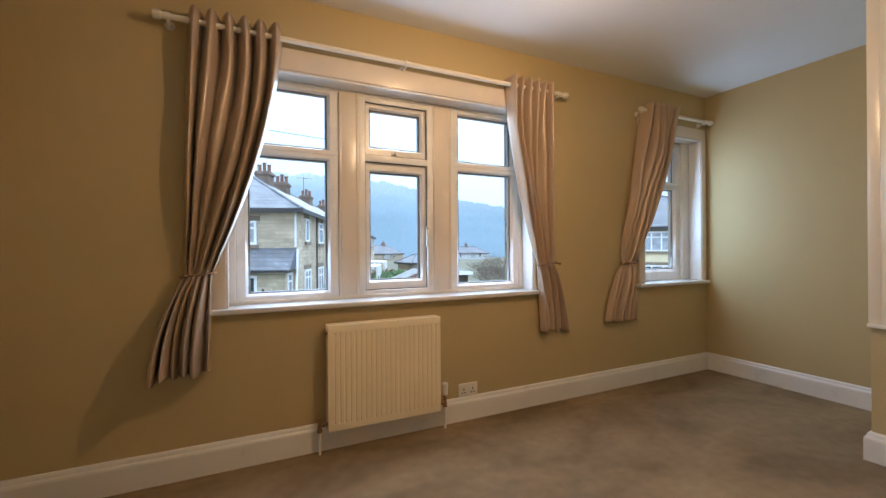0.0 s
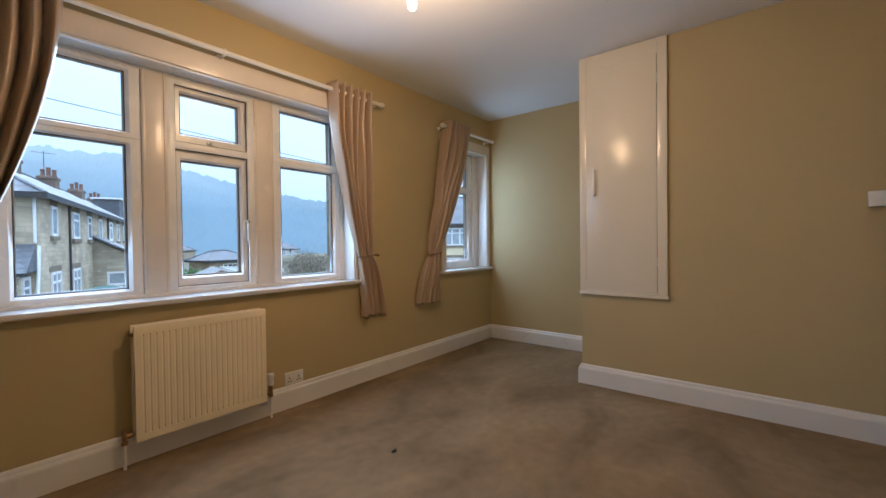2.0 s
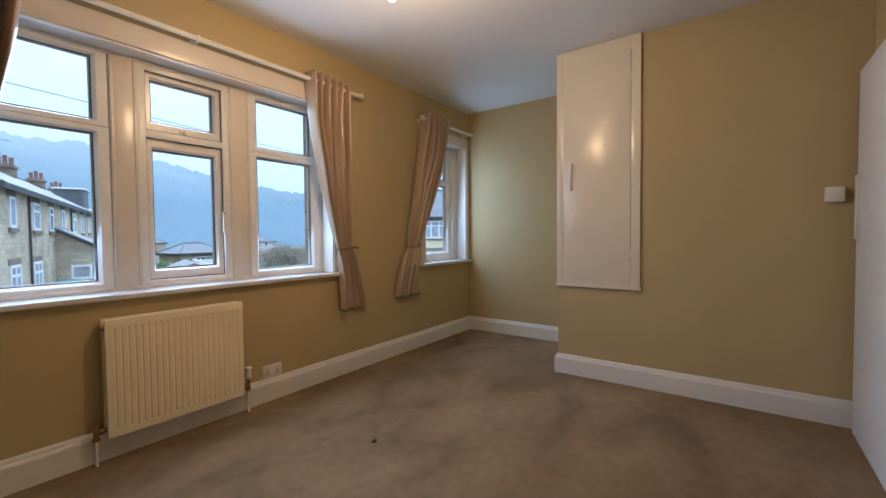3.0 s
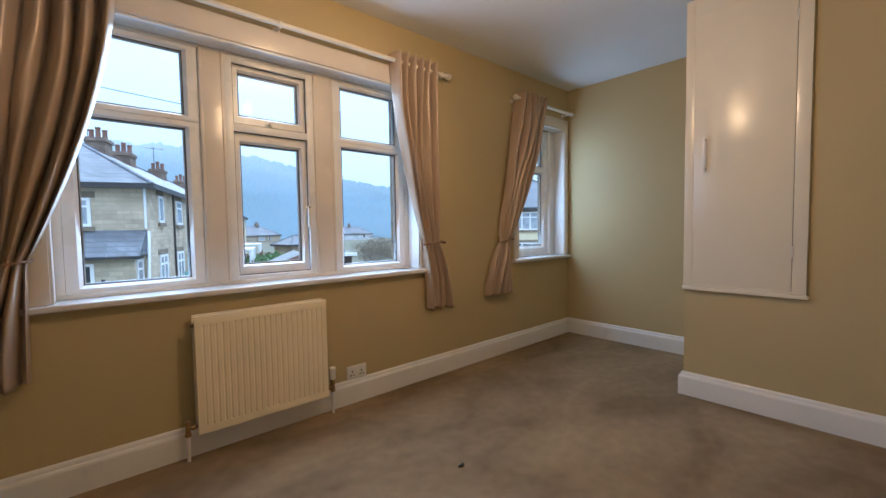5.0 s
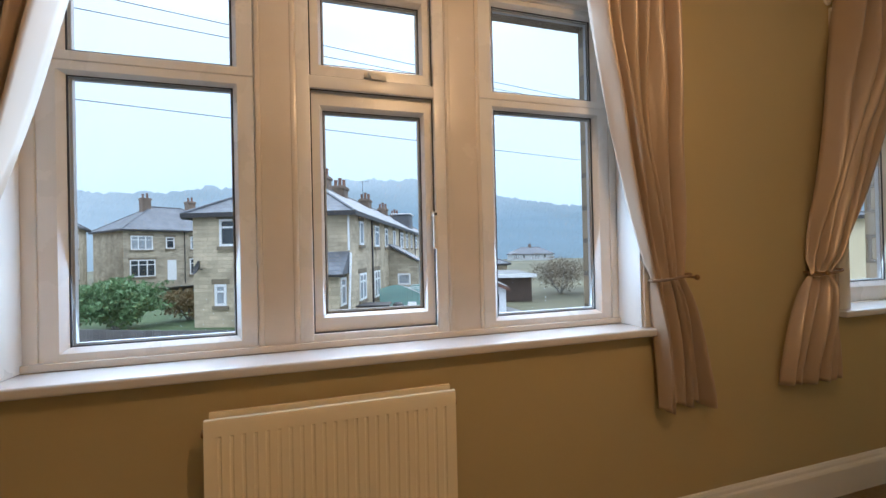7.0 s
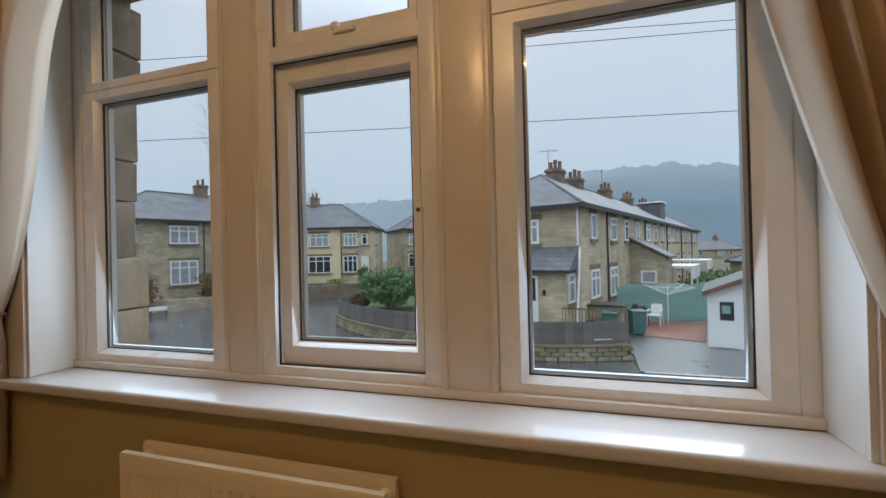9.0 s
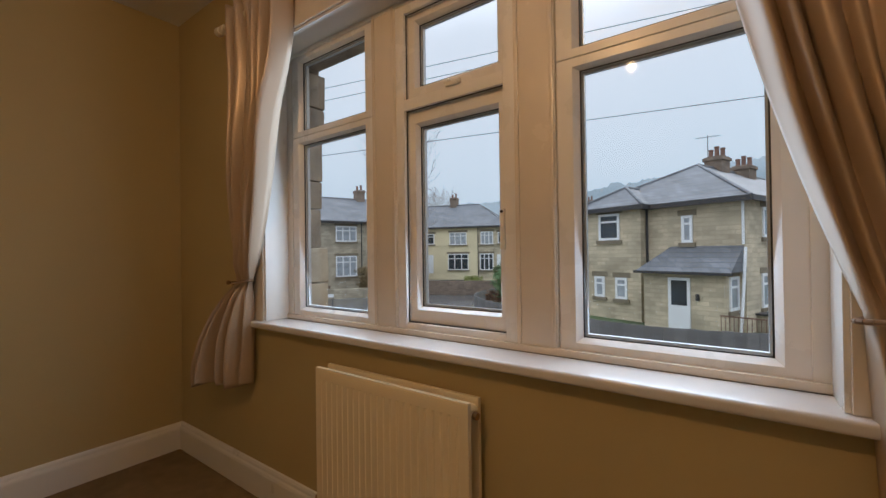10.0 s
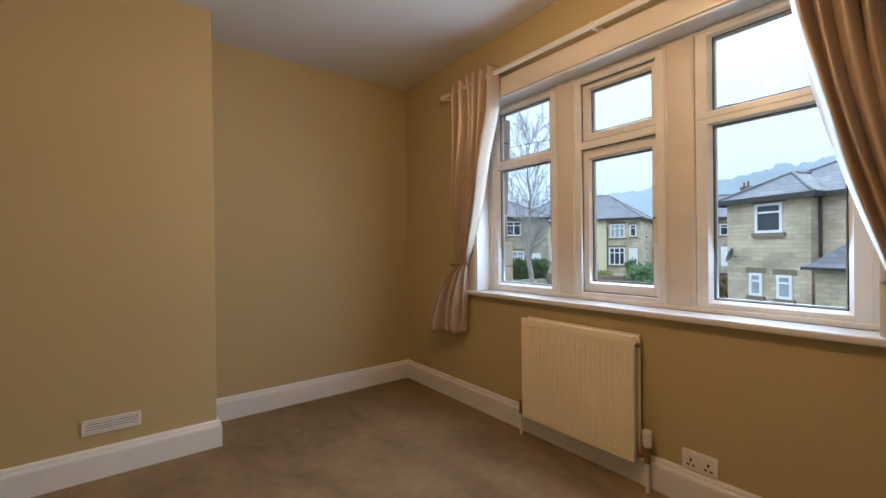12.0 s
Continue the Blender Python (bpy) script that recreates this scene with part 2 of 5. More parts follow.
def sweep(bm, path, profile):
    """Runs a (out, up) profile along a plan line with mitred corners; out points to the line's left."""
    pts = [Vector((x, y)) for x, y in path]
    rings = []
    for i, p in enumerate(pts):
        dirs = []
        if i:
            dirs.append((p - pts[i - 1]).normalized())
        if i < len(pts) - 1:
            dirs.append((pts[i + 1] - p).normalized())
        norm = [Vector((-d.y, d.x)) for d in dirs]
        n = norm[0] if len(norm) == 1 else (norm[0] + norm[1]) / (1 + norm[0].dot(norm[1]))
        rings.append([bm.verts.new((p.x + n.x * o, p.y + n.y * o, u)) for o, u in profile])
    k = len(profile)
    for a, b in zip(rings, rings[1:]):
        for j in range(k):
            bm.faces.new((a[j], a[(j + 1) % k], b[(j + 1) % k], b[j]))
    bm.faces.new(rings[0]), bm.faces.new(rings[-1][::-1])
    bmesh.ops.recalc_face_normals(bm, faces=bm.faces)
    return bm


def link(name, bm, mat, smooth=None):
    if not any(e.is_boundary for e in bm.edges):
        bmesh.ops.recalc_face_normals(bm, faces=bm.faces)
    me = bpy.data.meshes.new(name)
    bm.to_mesh(me)
    bm.free()
    for mt in (mat if isinstance(mat, (list, tuple)) else [mat]):
        me.materials.append(mt)
    if smooth is not None:
        me.shade_smooth()
        me.set_sharp_from_angle(angle=radians(smooth))
    return new(name, me)


def structure(name, bm, mat, label, category, smooth=None):
    return tagged(link(name, bm, mat, smooth), label, category, kind="structure")


def thing(name, at, label, category, group="", kind="", turn=0):
    e = new(name)
    e.empty_display_size = 0.1
    e.matrix_basis = pose(*at, 0, 0, turn)
    return tagged(e, label, category, group, kind)


def part(name, bm, mat, parent, label="", smooth=35, local=False):
    """A mesh under a thing or a part; its points are in the world, or in the thing's own frame when local."""
    ob = link(name, bm, mat, smooth)
    ob.parent = parent
    if not local and parent.type == "EMPTY":
        ob.matrix_parent_inverse = parent.matrix_basis.inverted()
    return tagged(ob, label)


# ---- the room ----
XL, XR, YW, YB, ZC = -0.79, 4.225, 2.30, -0.96, 2.59
XBL, YBL = -0.405, 0.705
XBR, YBR = 3.30, 0.85
OUT = 2.62
structure("floor", boxes((XL - 0.3, XR + 0.3, YB - 0.3, YW + 0.18, -0.12, 0.0)), CARPET, "brown cut-pile fitted carpet", "floor")
structure("ceiling", boxes((XL - 0.3, XR + 0.3, YB - 0.3, OUT, ZC, ZC + 0.15)), CEIL, "matt white plastered ceiling", "ceiling")
structure("wall_west", boxes((XL - 0.2, XL, YB, YW, 0, ZC)), PAINT, "plain wall painted in khaki beige emulsion", "wall")
structure("chimney_breast", boxes((XL, XBL, YB, YBL, 0, ZC), bevel=0.004), PAINT, "khaki beige painted chimney breast", "wall")
structure("wall_east", boxes((XR, XR + 0.2, YBR, YW, 0, ZC)), PAINT, "khaki beige painted alcove wall", "wall")
structure("wall_closet", boxes((XBR, XR + 0.2, YB, YBR, 0, ZC), bevel=0.004), PAINT, "khaki beige painted boxed-out wall", "wall")
structure("wall_south", boxes((XL - 0.2, XR + 0.2, YB - 0.2, YB, 0, ZC)), PAINT, "khaki beige painted back wall", "wall")

# Main opening and the small one beside it.
MX0, MX1, MZ0, MZ1 = 0.155, 2.165, 0.82, 2.165
SX0, SX1, SZ1 = 3.36, 4.14, 2.165
structure("wall_north", boxes(
    (XL - 0.2, MX0, YW, 2.47, 0, ZC), (MX1, SX0, YW, 2.47, 0, ZC), (SX1, XR + 0.2, YW, 2.47, 0, ZC),
    (MX0, MX1, YW, 2.47, 0, MZ0), (MX0, MX1, YW, 2.47, MZ1, ZC), (SX0, SX1, YW, 2.47, 0, MZ0), (SX0, SX1, YW, 2.47, SZ1, ZC)),
    PAINT, "khaki beige painted wall with two window openings", "wall")
STONE = coursed("coursed_gritstone", (0.33, 0.27, 0.185), (0.22, 0.19, 0.15), 0.42, 0.15)
structure("wall_outer_leaf", boxes(
    (XL - 0.6, MX0 - 0.06, 2.472, OUT, -2.4, 3.0), (MX1 - 0.03, SX0 + 0.02, 2.472, OUT, -2.4, 3.0), (SX1 - 0.02, XR + 0.6, 2.472, OUT, -2.4, 3.0),
    (MX0 - 0.06, MX1 - 0.03, 2.472, OUT, -2.4, 0.62), (MX0 - 0.06, MX1 - 0.03, 2.472, OUT, 2.30, 3.0),
    (SX0 + 0.02, SX1 - 0.02, 2.472, OUT, -2.4, MZ0), (SX0 + 0.02, SX1 - 0.02, 2.472, OUT, SZ1, 3.0)),
    STONE, "coursed gritstone outer wall of the house", "wall")

# Skirting with a chamfered, stepped top.
SK = [(0.0, 0.0), (0.024, 0.0), (0.024, 0.118), (0.021, 0.128), (0.015, 0.134), (0.013, 0.146), (0.008, 0.154), (0.0, 0.156)]
bm = bmesh.new()
sweep(bm, [(XBR, YB + 0.04), (XBR, YBR), (XR, YBR), (XR, YW), (XL, YW), (XL, YBL), (XBL, YBL), (XBL, YB), (2.36, YB)], SK)
structure("baseboard", bm, GLOSS, "tall white gloss painted skirting board", "skirting")


# ---- windows ----
def frame_bars(bm, x0, x1, z0, z1, w, y0, y1, bevel=0.006):
    """Four mitre-looking bars round an opening."""
    box(bm, x0, x0 + w, y0, y1, z0, z1, bevel)
    box(bm, x1 - w, x1, y0, y1, z0, z1, bevel)
    box(bm, x0 + w - 0.003, x1 - w + 0.003, y0 + 0.001, y1 - 0.001, z0, z0 + w, bevel)
    box(bm, x0 + w - 0.003, x1 - w + 0.003, y0 + 0.001, y1 - 0.001, z1 - w, z1, bevel)
    return bm


def mitred_frame(bm, outer, inner, y0, yg, y1, flat=0.66):
    """A mitred frame between two rectangles (x0, x1, z0, z1): flat front, then a bead that slopes back to the glass at yg."""
    profile = [(0.0, y1), (0.0, y0 + 0.005), (0.06, y0), (flat, y0), (flat + 0.05, y0 + 0.004), (0.97, yg - 0.006), (1.0, yg), (1.0, y1)]
    rings = []
    for i, k in ((0, 2), (1, 2), (1, 3), (0, 3)):
        rings.append([bm.verts.new((outer[i] + (inner[i] - outer[i]) * f, y, outer[k] + (inner[k] - outer[k]) * f)) for f, y in profile])
    for c in range(4):
        a, b = rings[c], rings[(c + 1) % 4]
        for j in range(len(profile)):
            k = (j + 1) % len(profile)
            bm.faces.new((a[j], a[k], b[k], b[j]))
    return bm


def pane(win, x0, x1, z0, z1, y):
    g = part("pane", boxes((x0 - 0.006, x1 + 0.006, y, y + 0.004, z0 - 0.006, z1 + 0.006)), GLASS, win, "clear double glazing")
    g.visible_shadow = False
    gk = bmesh.new()
    frame_bars(gk, x0 - 0.004, x1 + 0.004, z0 - 0.004, z1 + 0.004, 0.0065, y - 0.006, y - 0.001, 0)
    part("gasket", gk, GASKET, win, "black rubber glazing seal")
    sp = bmesh.new()
    frame_bars(sp, x0 - 0.004, x1 + 0.004, z0 - 0.004, z1 + 0.004, 0.012, y + 0.006, y + 0.022, 0)
    part("spacer", sp, material("spacer_grey", (0.45, 0.46, 0.47), 0.4) if "spacer_grey" not in bpy.data.materials else bpy.data.materials["spacer_grey"], win, "grey glazing spacer")


GL, GM = 2.450, 2.478
win = thing("window_1", ((MX0 + MX1) / 2, 2.44, MZ0), "white three-light window with painted mullions and a curtain each side", "window", kind="structure")
bm = bmesh.new()
for x0, x1 in ((0.262, 0.702), (1.620, 2.062)):
    for z0, z1, o0, o1 in ((0.911, 1.709, 0.8525, 1.7455), (1.782, 2.114, 1.7455, 2.155)):
        mitred_frame(bm, (x0 - 0.068, x1 + 0.068, o0, o1), (x0, x1, z0, z1), 2.424, GL - 0.002, 2.47, 0.74)
part("side_light_frame", bm, UPVC, win)
for x0, x1 in ((0.262, 0.702), (1.620, 2.062)):
    pane(win, x0, x1, 0.911, 1.709, GL)
    pane(win, x0, x1, 1.782, 2.114, GL)
bm = bmesh.new()
frame_bars(bm, 0.896, 1.416, 0.8525, 2.155, 0.045, 2.420, 2.47, 0.006)
box(bm, 0.93, 1.38, 2.421, 2.47, 1.728, 1.772, 0.006)
part("centre_frame", bm, UPVC, win)
low = bmesh.new()
mitred_frame(low, (0.930, 1.384, 0.898, 1.730), (0.982, 1.332, 0.958, 1.668), 2.450, GM - 0.004, 2.488, 0.80)
low = part("lower_sash", low, UPVC, win, "side-hung opening sash")
up = bmesh.new()
mitred_frame(up, (0.930, 1.384, 1.768, 2.136), (0.982, 1.332, 1.830, 2.074), 2.450, GM - 0.004, 2.488, 0.80)
up = part("upper_sash", up, UPVC, win, "top-hung fanlight sash")
pane(win, 0.982, 1.332, 0.958, 1.668, GM)
pane(win, 0.982, 1.332, 1.830, 2.074, GM)
# Thin black strips drawn in as the shadow gap round each sash.
for z0, z1 in ((0.8972, 1.7283), (1.7717, 2.1103)):
    g = bmesh.new()
    frame_bars(g, 0.9405, 1.3715, z0, z1, 0.0045, 2.4335, 2.4372, 0)
    part("sash_gap_line", g, GASKET, win, "black strip put in for the shadow gap round the opening sash")
# Handle with lever on the lower sash, latch on the fanlight.
h = boxes((1.358, 1.378, 2.44, 2.451, 1.25, 1.32), bevel=0.004)
tube(h, (1.368, 2.442, 1.302), (1.368, 2.42, 1.302), 0.009)
h = part("handle", h, PLASTIC, low, "white locking window handle")
lev = bmesh.new()
box(lev, 1.359, 1.377, 2.41, 2.422, 1.175, 1.312, 0.005)
part("lever", lev, PLASTIC, h)
key = bmesh.new()
tube(key, (1.368, 2.4105, 1.302), (1.368, 2.407, 1.302), 0.005)
part("button", key, DARK, h)
lt = boxes((1.125, 1.19, 2.438, 2.451, 1.785, 1.803), bevel=0.004)
box(lt, 1.138, 1.158, 2.41, 2.44, 1.782, 1.80, 0.004)
box(lt, 1.145, 1.20, 2.41, 2.42, 1.770, 1.786, 0.004)
part("latch", lt, PLASTIC, up, "white fanlight latch")
# Boarded mullions between the lights.
for x0, x1 in ((0.770, 0.898), (1.414, 1.552)):
    m = bmesh.new()
    box(m, x0, x1, 2.414, 2.47, 0.8525, 2.158, 0.006)
    box(m, x0 + 0.004, x0 + 0.018, 2.409, 2.416, 0.856, 2.154, 0.003)
    box(m, x1 - 0.018, x1 - 0.004, 2.409, 2.416, 0.856, 2.154, 0.003)
    part("mullion", m, TIMBER, win, "painted boarded mullion")
m = boxes((MX0, 0.196, 2.418, 2.47, 0.8525, 2.16), (2.126, MX1, 2.418, 2.47, 0.8525, 2.16), bevel=0.004)
part("packing_strip", m, GLOSS, win)
m = boxes((MX0 + 0.001, MX1 - 0.001, 2.412, 2.424, 2.142, 2.1645), bevel=0.003)
part("head_bead", m, GLOSS, win)
m = boxes((MX0 + 0.001, MX1 - 0.001, 2.406, 2.424, 0.8525, 0.874), bevel=0.004)
part("bottom_bead", m, TIMBER, win)
m = boxes((MX0 - 0.004, MX0 + 0.008, 2.292, 2.417, 0.8525, 2.164), (MX1 - 0.008, MX1 + 0.004, 2.292, 2.417, 0.8525, 2.164), (MX0 - 0.004, MX1 + 0.004, 2.292, 2.417, 2.158, 2.17), bevel=0.002)
part("reveal_lining", m, GLOSS, win, "white gloss reveal boards")
m = boxes((0.066, 0.152, 2.284, 2.299, 0.8525, 2.172), (2.168, 2.256, 2.284, 2.299, 0.8525, 2.172), (0.066, 2.256, 2.284, 2.299, 2.172, 2.292), bevel=0.003)
part("architrave", m, TIMBER, win, "flat painted window surround")
bm = bmesh.new()
box(bm, 0.05, 2.25, 2.258, 2.412, 0.820, 0.8515, 0.011, 4)
part("window_sill", bm, SILL, win, "glossy white window board with rounded nose")

win2 = thing("window_2", ((SX0 + SX1) / 2, 2.44, MZ0), "narrow white window in the corner beside the alcove wall", "window", kind="structure")
bm = bmesh.new()
for z0, z1, o0, o1 in ((0.958, 1.705, 0.8525, 1.7435), (1.782, 2.065, 1.7435, 2.155)):
    mitred_frame(bm, (SX0, 4.025, o0, o1), (SX0 + 0.09, 3.935, z0, z1), 2.424, GL - 0.002, 2.47, 0.74)
part("window_frame", bm, UPVC, win2)
pane(win2, SX0 + 0.09, 3.935, 0.958, 1.705, GL)
pane(win2, SX0 + 0.09, 3.935, 1.782, 2.065, GL)
m = boxes((4.024, SX1, 2.408, 2.47, 0.8525, 2.16), bevel=0.006)
box(m, 4.035, 4.055, 2.403, 2.410, 0.856, 2.15, 0.003)
part("mullion", m, GLOSS, win2)
m = boxes((SX1 - 0.008, SX1 + 0.004, 2.292, 2.407, 0.8525, 2.164), (SX0 - 0.004, SX0 + 0.008, 2.292, 2.423, 0.8525, 2.164), (SX0, SX1, 2.292, 2.407, 2.158, 2.17), bevel=0.002)
part("reveal_lining", m, GLOSS, win2)
m = boxes((SX1 + 0.002, 4.20, 2.284, 2.299, 0.8525, 2.172), (SX0 - 0.08, SX0 - 0.002, 2.284, 2.299, 0.8525, 2.172), (SX0 - 0.08, 4.20, 2.284, 2.299, 2.172, 2.27), bevel=0.003)
part("architrave", m, TIMBER, win2)
bm = bmesh.new()
box(bm, SX0 - 0.10, 4.20, 2.245, 2.42, 0.820, 0.8515, 0.011, 4)
part("window_sill", bm, SILL, win2, "glossy white window board with rounded nose")

structure("stone_sill", boxes((0.10, 2.22, 2.474, OUT + 0.06, 0.70, 0.845), bevel=0.01), JAMB, "weathered stone sill outside the wide window", "sill")
structure("stone_lintel", boxes((0.10, 2.22, 2.474, OUT + 0.012, 2.17, 2.36), bevel=0.01), JAMB, "weathered stone lintel outside the wide window", "lintel")
# Stones of the outer jamb, seen through the nearest light.
PALEJAMB = material("dressed_jamb_stone", (0.42, 0.35, 0.25), 0.85, spread=0.12, scale=6, bump=0.4, bump_scale=50, fine=0.1)
jamb = thing("stone_jamb", (0.12, 2.68, 0.6), "rough gritstone window jamb outside the glass", "stonework", kind="structure")
z, i = 0.62, 0
while z < 2.35:
    hgt = (0.235, 0.16, 0.185, 0.21, 0.15)[i % 5]
    wob = (0.0, 0.012, -0.006, 0.008, -0.012)[(i * 3) % 5]
    b = bmesh.new()
    box(b, 0.096, 0.154 + wob * 0.7 + (0.018 if i < 3 else 0), 2.474, OUT + 0.02 + wob, z + 0.005, z + hgt, 0.007)
    for v in b.verts:
        v.co += 0.006 * noise.noise_vector(v.co * 14 + Vector((i, 0, 0)))
    part("stone", b, PALEJAMB if i < 3 else JAMB, jamb)
    z += hgt
    i += 1


# ---- curtains and poles ----
def curtain(name, top, tie, foot, ztop, ztie, zfoot, foot_y, folds, seed, label, inner=1, deep=1.0):
    """A satin eyelet curtain gathered by a band. top, tie, foot: spans along the wall; foot_y: how far each lower corner stands out; inner: the window's side."""
    c = thing(name, ((foot[0] + foot[1]) / 2, 2.2, zfoot), label, "curtain", "tied-back curtains")
    rnd = random.Random(seed)
    cols, rows = folds * 18, 96
    wide = [rnd.uniform(0.5, 1.5) for _ in range(folds)]
    marks = [sum(wide[:k]) / sum(wide) for k in range(folds + 1)]
    depth = [rnd.uniform(0.35, 1.3) for _ in range(folds + 1)]
    lean = [rnd.uniform(-0.5, 0.5) for _ in range(folds + 1)]
    y = 2.258
    bm = bmesh.new()
    grid = []
    for j in range(rows + 1):
        z = ztop + (zfoot - ztop) * j / rows
        if z >= ztie:
            s = (ztop - z) / (ztop - ztie)
            slow, quick = s ** 1.65, 1 - (1 - s) ** 1.25
            e0, e1 = (quick, slow) if inner > 0 else (slow, quick)
            x0, x1 = top[0] + (tie[0] - top[0]) * e0, top[1] + (tie[1] - top[1]) * e1
            amp = deep * (0.032 * (1 - s) ** 0.8 + 0.018 + 0.014 * math.sin(math.pi * s))
            y0 = y1 = 2.232 + (y - 2.232) * s - 0.030 * math.sin(math.pi * s) ** 2
        else:
            s = min(1.0, (ztie - z) / (ztie - zfoot))
            e = 1 - (1 - s) ** 1.8
            x0, x1 = tie[0] + (foot[0] - tie[0]) * e, tie[1] + (foot[1] - tie[1]) * e
            amp = deep * (0.020 + 0.026 * e)
            y0, y1 = y + (foot_y[0] - y) * e, y + (foot_y[1] - y) * e
        pinch = math.exp(-((z - ztie) / 0.045) ** 2)
        hang = 1 - math.exp(-4 * (ztop - z))
        row = []
        for i in range(cols + 1):
            u = i / cols
            q = u + hang * 0.06 * math.sin(math.pi * u) * math.sin(2.4 * z + 5 * u + seed)
            even = q * folds
            k = min(folds - 1, max(0, sum(1 for m in marks[1:-1] if q >= m)))
            uneven = k + (q - marks[k]) / (marks[k + 1] - marks[k])
            k_ = min(folds - 1e-6, max(0.0, even + (uneven - even) * hang))
            n, f = int(k_), k_ - int(k_)
            live = noise.noise((n * 3.7 + seed, z * 1.5, 2.0)) * (1 - f) + noise.noise((n * 3.7 + 3.7 + seed, z * 1.5, 2.0)) * f
            d = max(0.12, depth[n] * (1 - f) + depth[n + 1] * f + 0.9 * live)
            tilt = (lean[n] * (1 - f) + lean[n + 1] * f) * hang
            ridge = max(0.0, math.sin(math.pi * min(1, max(0, f + 0.16 * tilt * math.sin(math.pi * f)))))
            wave = 0.9 - 1.9 * ridge * (1 + (d - 1) * hang)
            xx = x0 + (x1 - x0) * u + 0.016 * tilt * ridge * (1 - pinch)
            yy = y0 + (y1 - y0) * u + amp * wave * (1 - 0.5 * pinch)
            crease = noise.noise((u * 9 + seed - 3 * z * inner, z * 1.7, seed))
            yy += hang * (0.016 * noise.noise((u * 4 + seed, z * 2.2, u * 3)) + 0.012 * crease) * (1 - pinch)
            zz = z + (0.010 * math.sin(math.pi * k_ + seed) if j == rows else 0) + (0.010 * (ridge - 0.5) if j == 0 else 0)
            row.append(bm.verts.new((xx, min(yy, 2.286), zz)))
        grid.append(row)
    for a, b in zip(grid, grid[1:]):
        for i in range(cols):
            bm.faces.new((b[i], b[i + 1], a[i + 1], a[i]))
    cl = part("cloth", bm, [CLOTH, LINING], c, "heavy satin cloth", 80)
    so = cl.modifiers.new("thickness", "SOLIDIFY")
    so.thickness, so.offset, so.material_offset = 0.004, -1, 1
    # Band, hook and knob.
    xm, hw = (tie[0] + tie[1]) / 2, (tie[1] - tie[0]) / 2
    bm = bmesh.new()
    for k in range(28):
        a = 2 * math.pi * k / 28
        b = 2 * math.pi * (k + 1) / 28
        pa, pb = [(xm + (hw + 0.014) * math.cos(q), y - 0.006 + 0.036 * math.sin(q), ztie + 0.010 * math.cos(q)) for q in (a, b)]
        tube(bm, pa, pb, 0.0055, seg=8)
    part("tieback", bm, material("cord", (0.22, 0.14, 0.08), 0.6) if "cord" not in bpy.data.materials else bpy.data.materials["cord"], c, "twisted brown tieback cord")
    hx = tie[0] + 0.012 if inner > 0 else tie[1] + 0.004
    bm = bmesh.new()
    tube(bm, (hx, 2.299, ztie), (hx, y - 0.045, ztie), 0.005, seg=10)
    ball(bm, (hx, y - 0.050, ztie), 0.011, seg=12)
    part("hook", bm, BRASS, c, "small metal holdback hook")
    # Eyelet rings where the pole threads the cloth.
    for k in range(folds):
        bm = bmesh.new()
        xe = top[0] + (top[1] - top[0]) * (k + 0.5) / folds
        lathe(bm, (xe, 2.232, RZ), [(0.019, -0.003), (0.028, -0.003), (0.028, 0.003), (0.019, 0.003)], 18, "x")
        part("eyelet", bm, EYELET, c, "dull metal eyelet")
    return c


def pole(name, x0, x1, z, y, brackets, label, ends=(True, True)):
    p = thing(name, ((x0 + x1) / 2, y, z), label, "curtain pole", "curtain poles")
    bm = bmesh.new()
    tube(bm, (x0 + 0.02, y, z), (x1 - 0.02, y, z), 0.0145, seg=24)
    part("rod", bm, IVORY, p)
    for end, x, s in ((ends[0], x0, -1), (ends[1], x1, 1)):
        if end:
            bm = bmesh.new()
            prof = [(0.0165, -0.035), (0.0165, -0.012), (0.021, -0.010), (0.023, 0.0), (0.0235, 0.012), (0.021, 0.022), (0.014, 0.027)]
            lathe(bm, (x - s * 0.022, y, z), [(r, s * h) for r, h in prof], 20, "x")
            part("finial", bm, IVORY, p, "ivory ball-ended finial")
    for x in brackets:
        bm = bmesh.new()
        lathe(bm, (x, y, z), [(0.0155, -0.008), (0.020, -0.008), (0.020, 0.008), (0.0155, 0.008)], 20, "x")
        tube(bm, (x, y, z - 0.018), (x, 2.298, z - 0.018), 0.007, seg=10)
        lathe(bm, (x, 2.299, z - 0.018), [(0.022, 0.0), (0.022, -0.006), (0.016, -0.010)], 18, "y")
        tube(bm, (x, y, z - 0.018), (x, y, z - 0.030), 0.004, seg=8)
        part("bracket", bm, IVORY, p, "ivory cup bracket")
    return p


RZ = 2.312
pole("curtain_pole", -0.15, 2.445, RZ, 2.232, (-0.09, 1.15, 2.36), "long ivory painted curtain pole above the window")
pole("curtain_pole", 3.235, 4.20, RZ + 0.012, 2.232, (3.275, 4.11), "short ivory curtain pole above the corner window", (True, True))
curtain("curtain", (-0.012, 0.438), (-0.036, 0.092), (-0.172, 0.082), 2.366, 1.037, 0.545, (2.115, 2.235), 6, 3, "beige satin eyelet curtain tied back beside the wide window", 1)
curtain("curtain", (1.912, 2.305), (2.182, 2.342), (2.20, 2.462), 2.366, 1.045, 0.535, (2.222, 2.25), 6, 7, "beige satin eyelet curtain tied back at the middle wall", -1, 1.2)
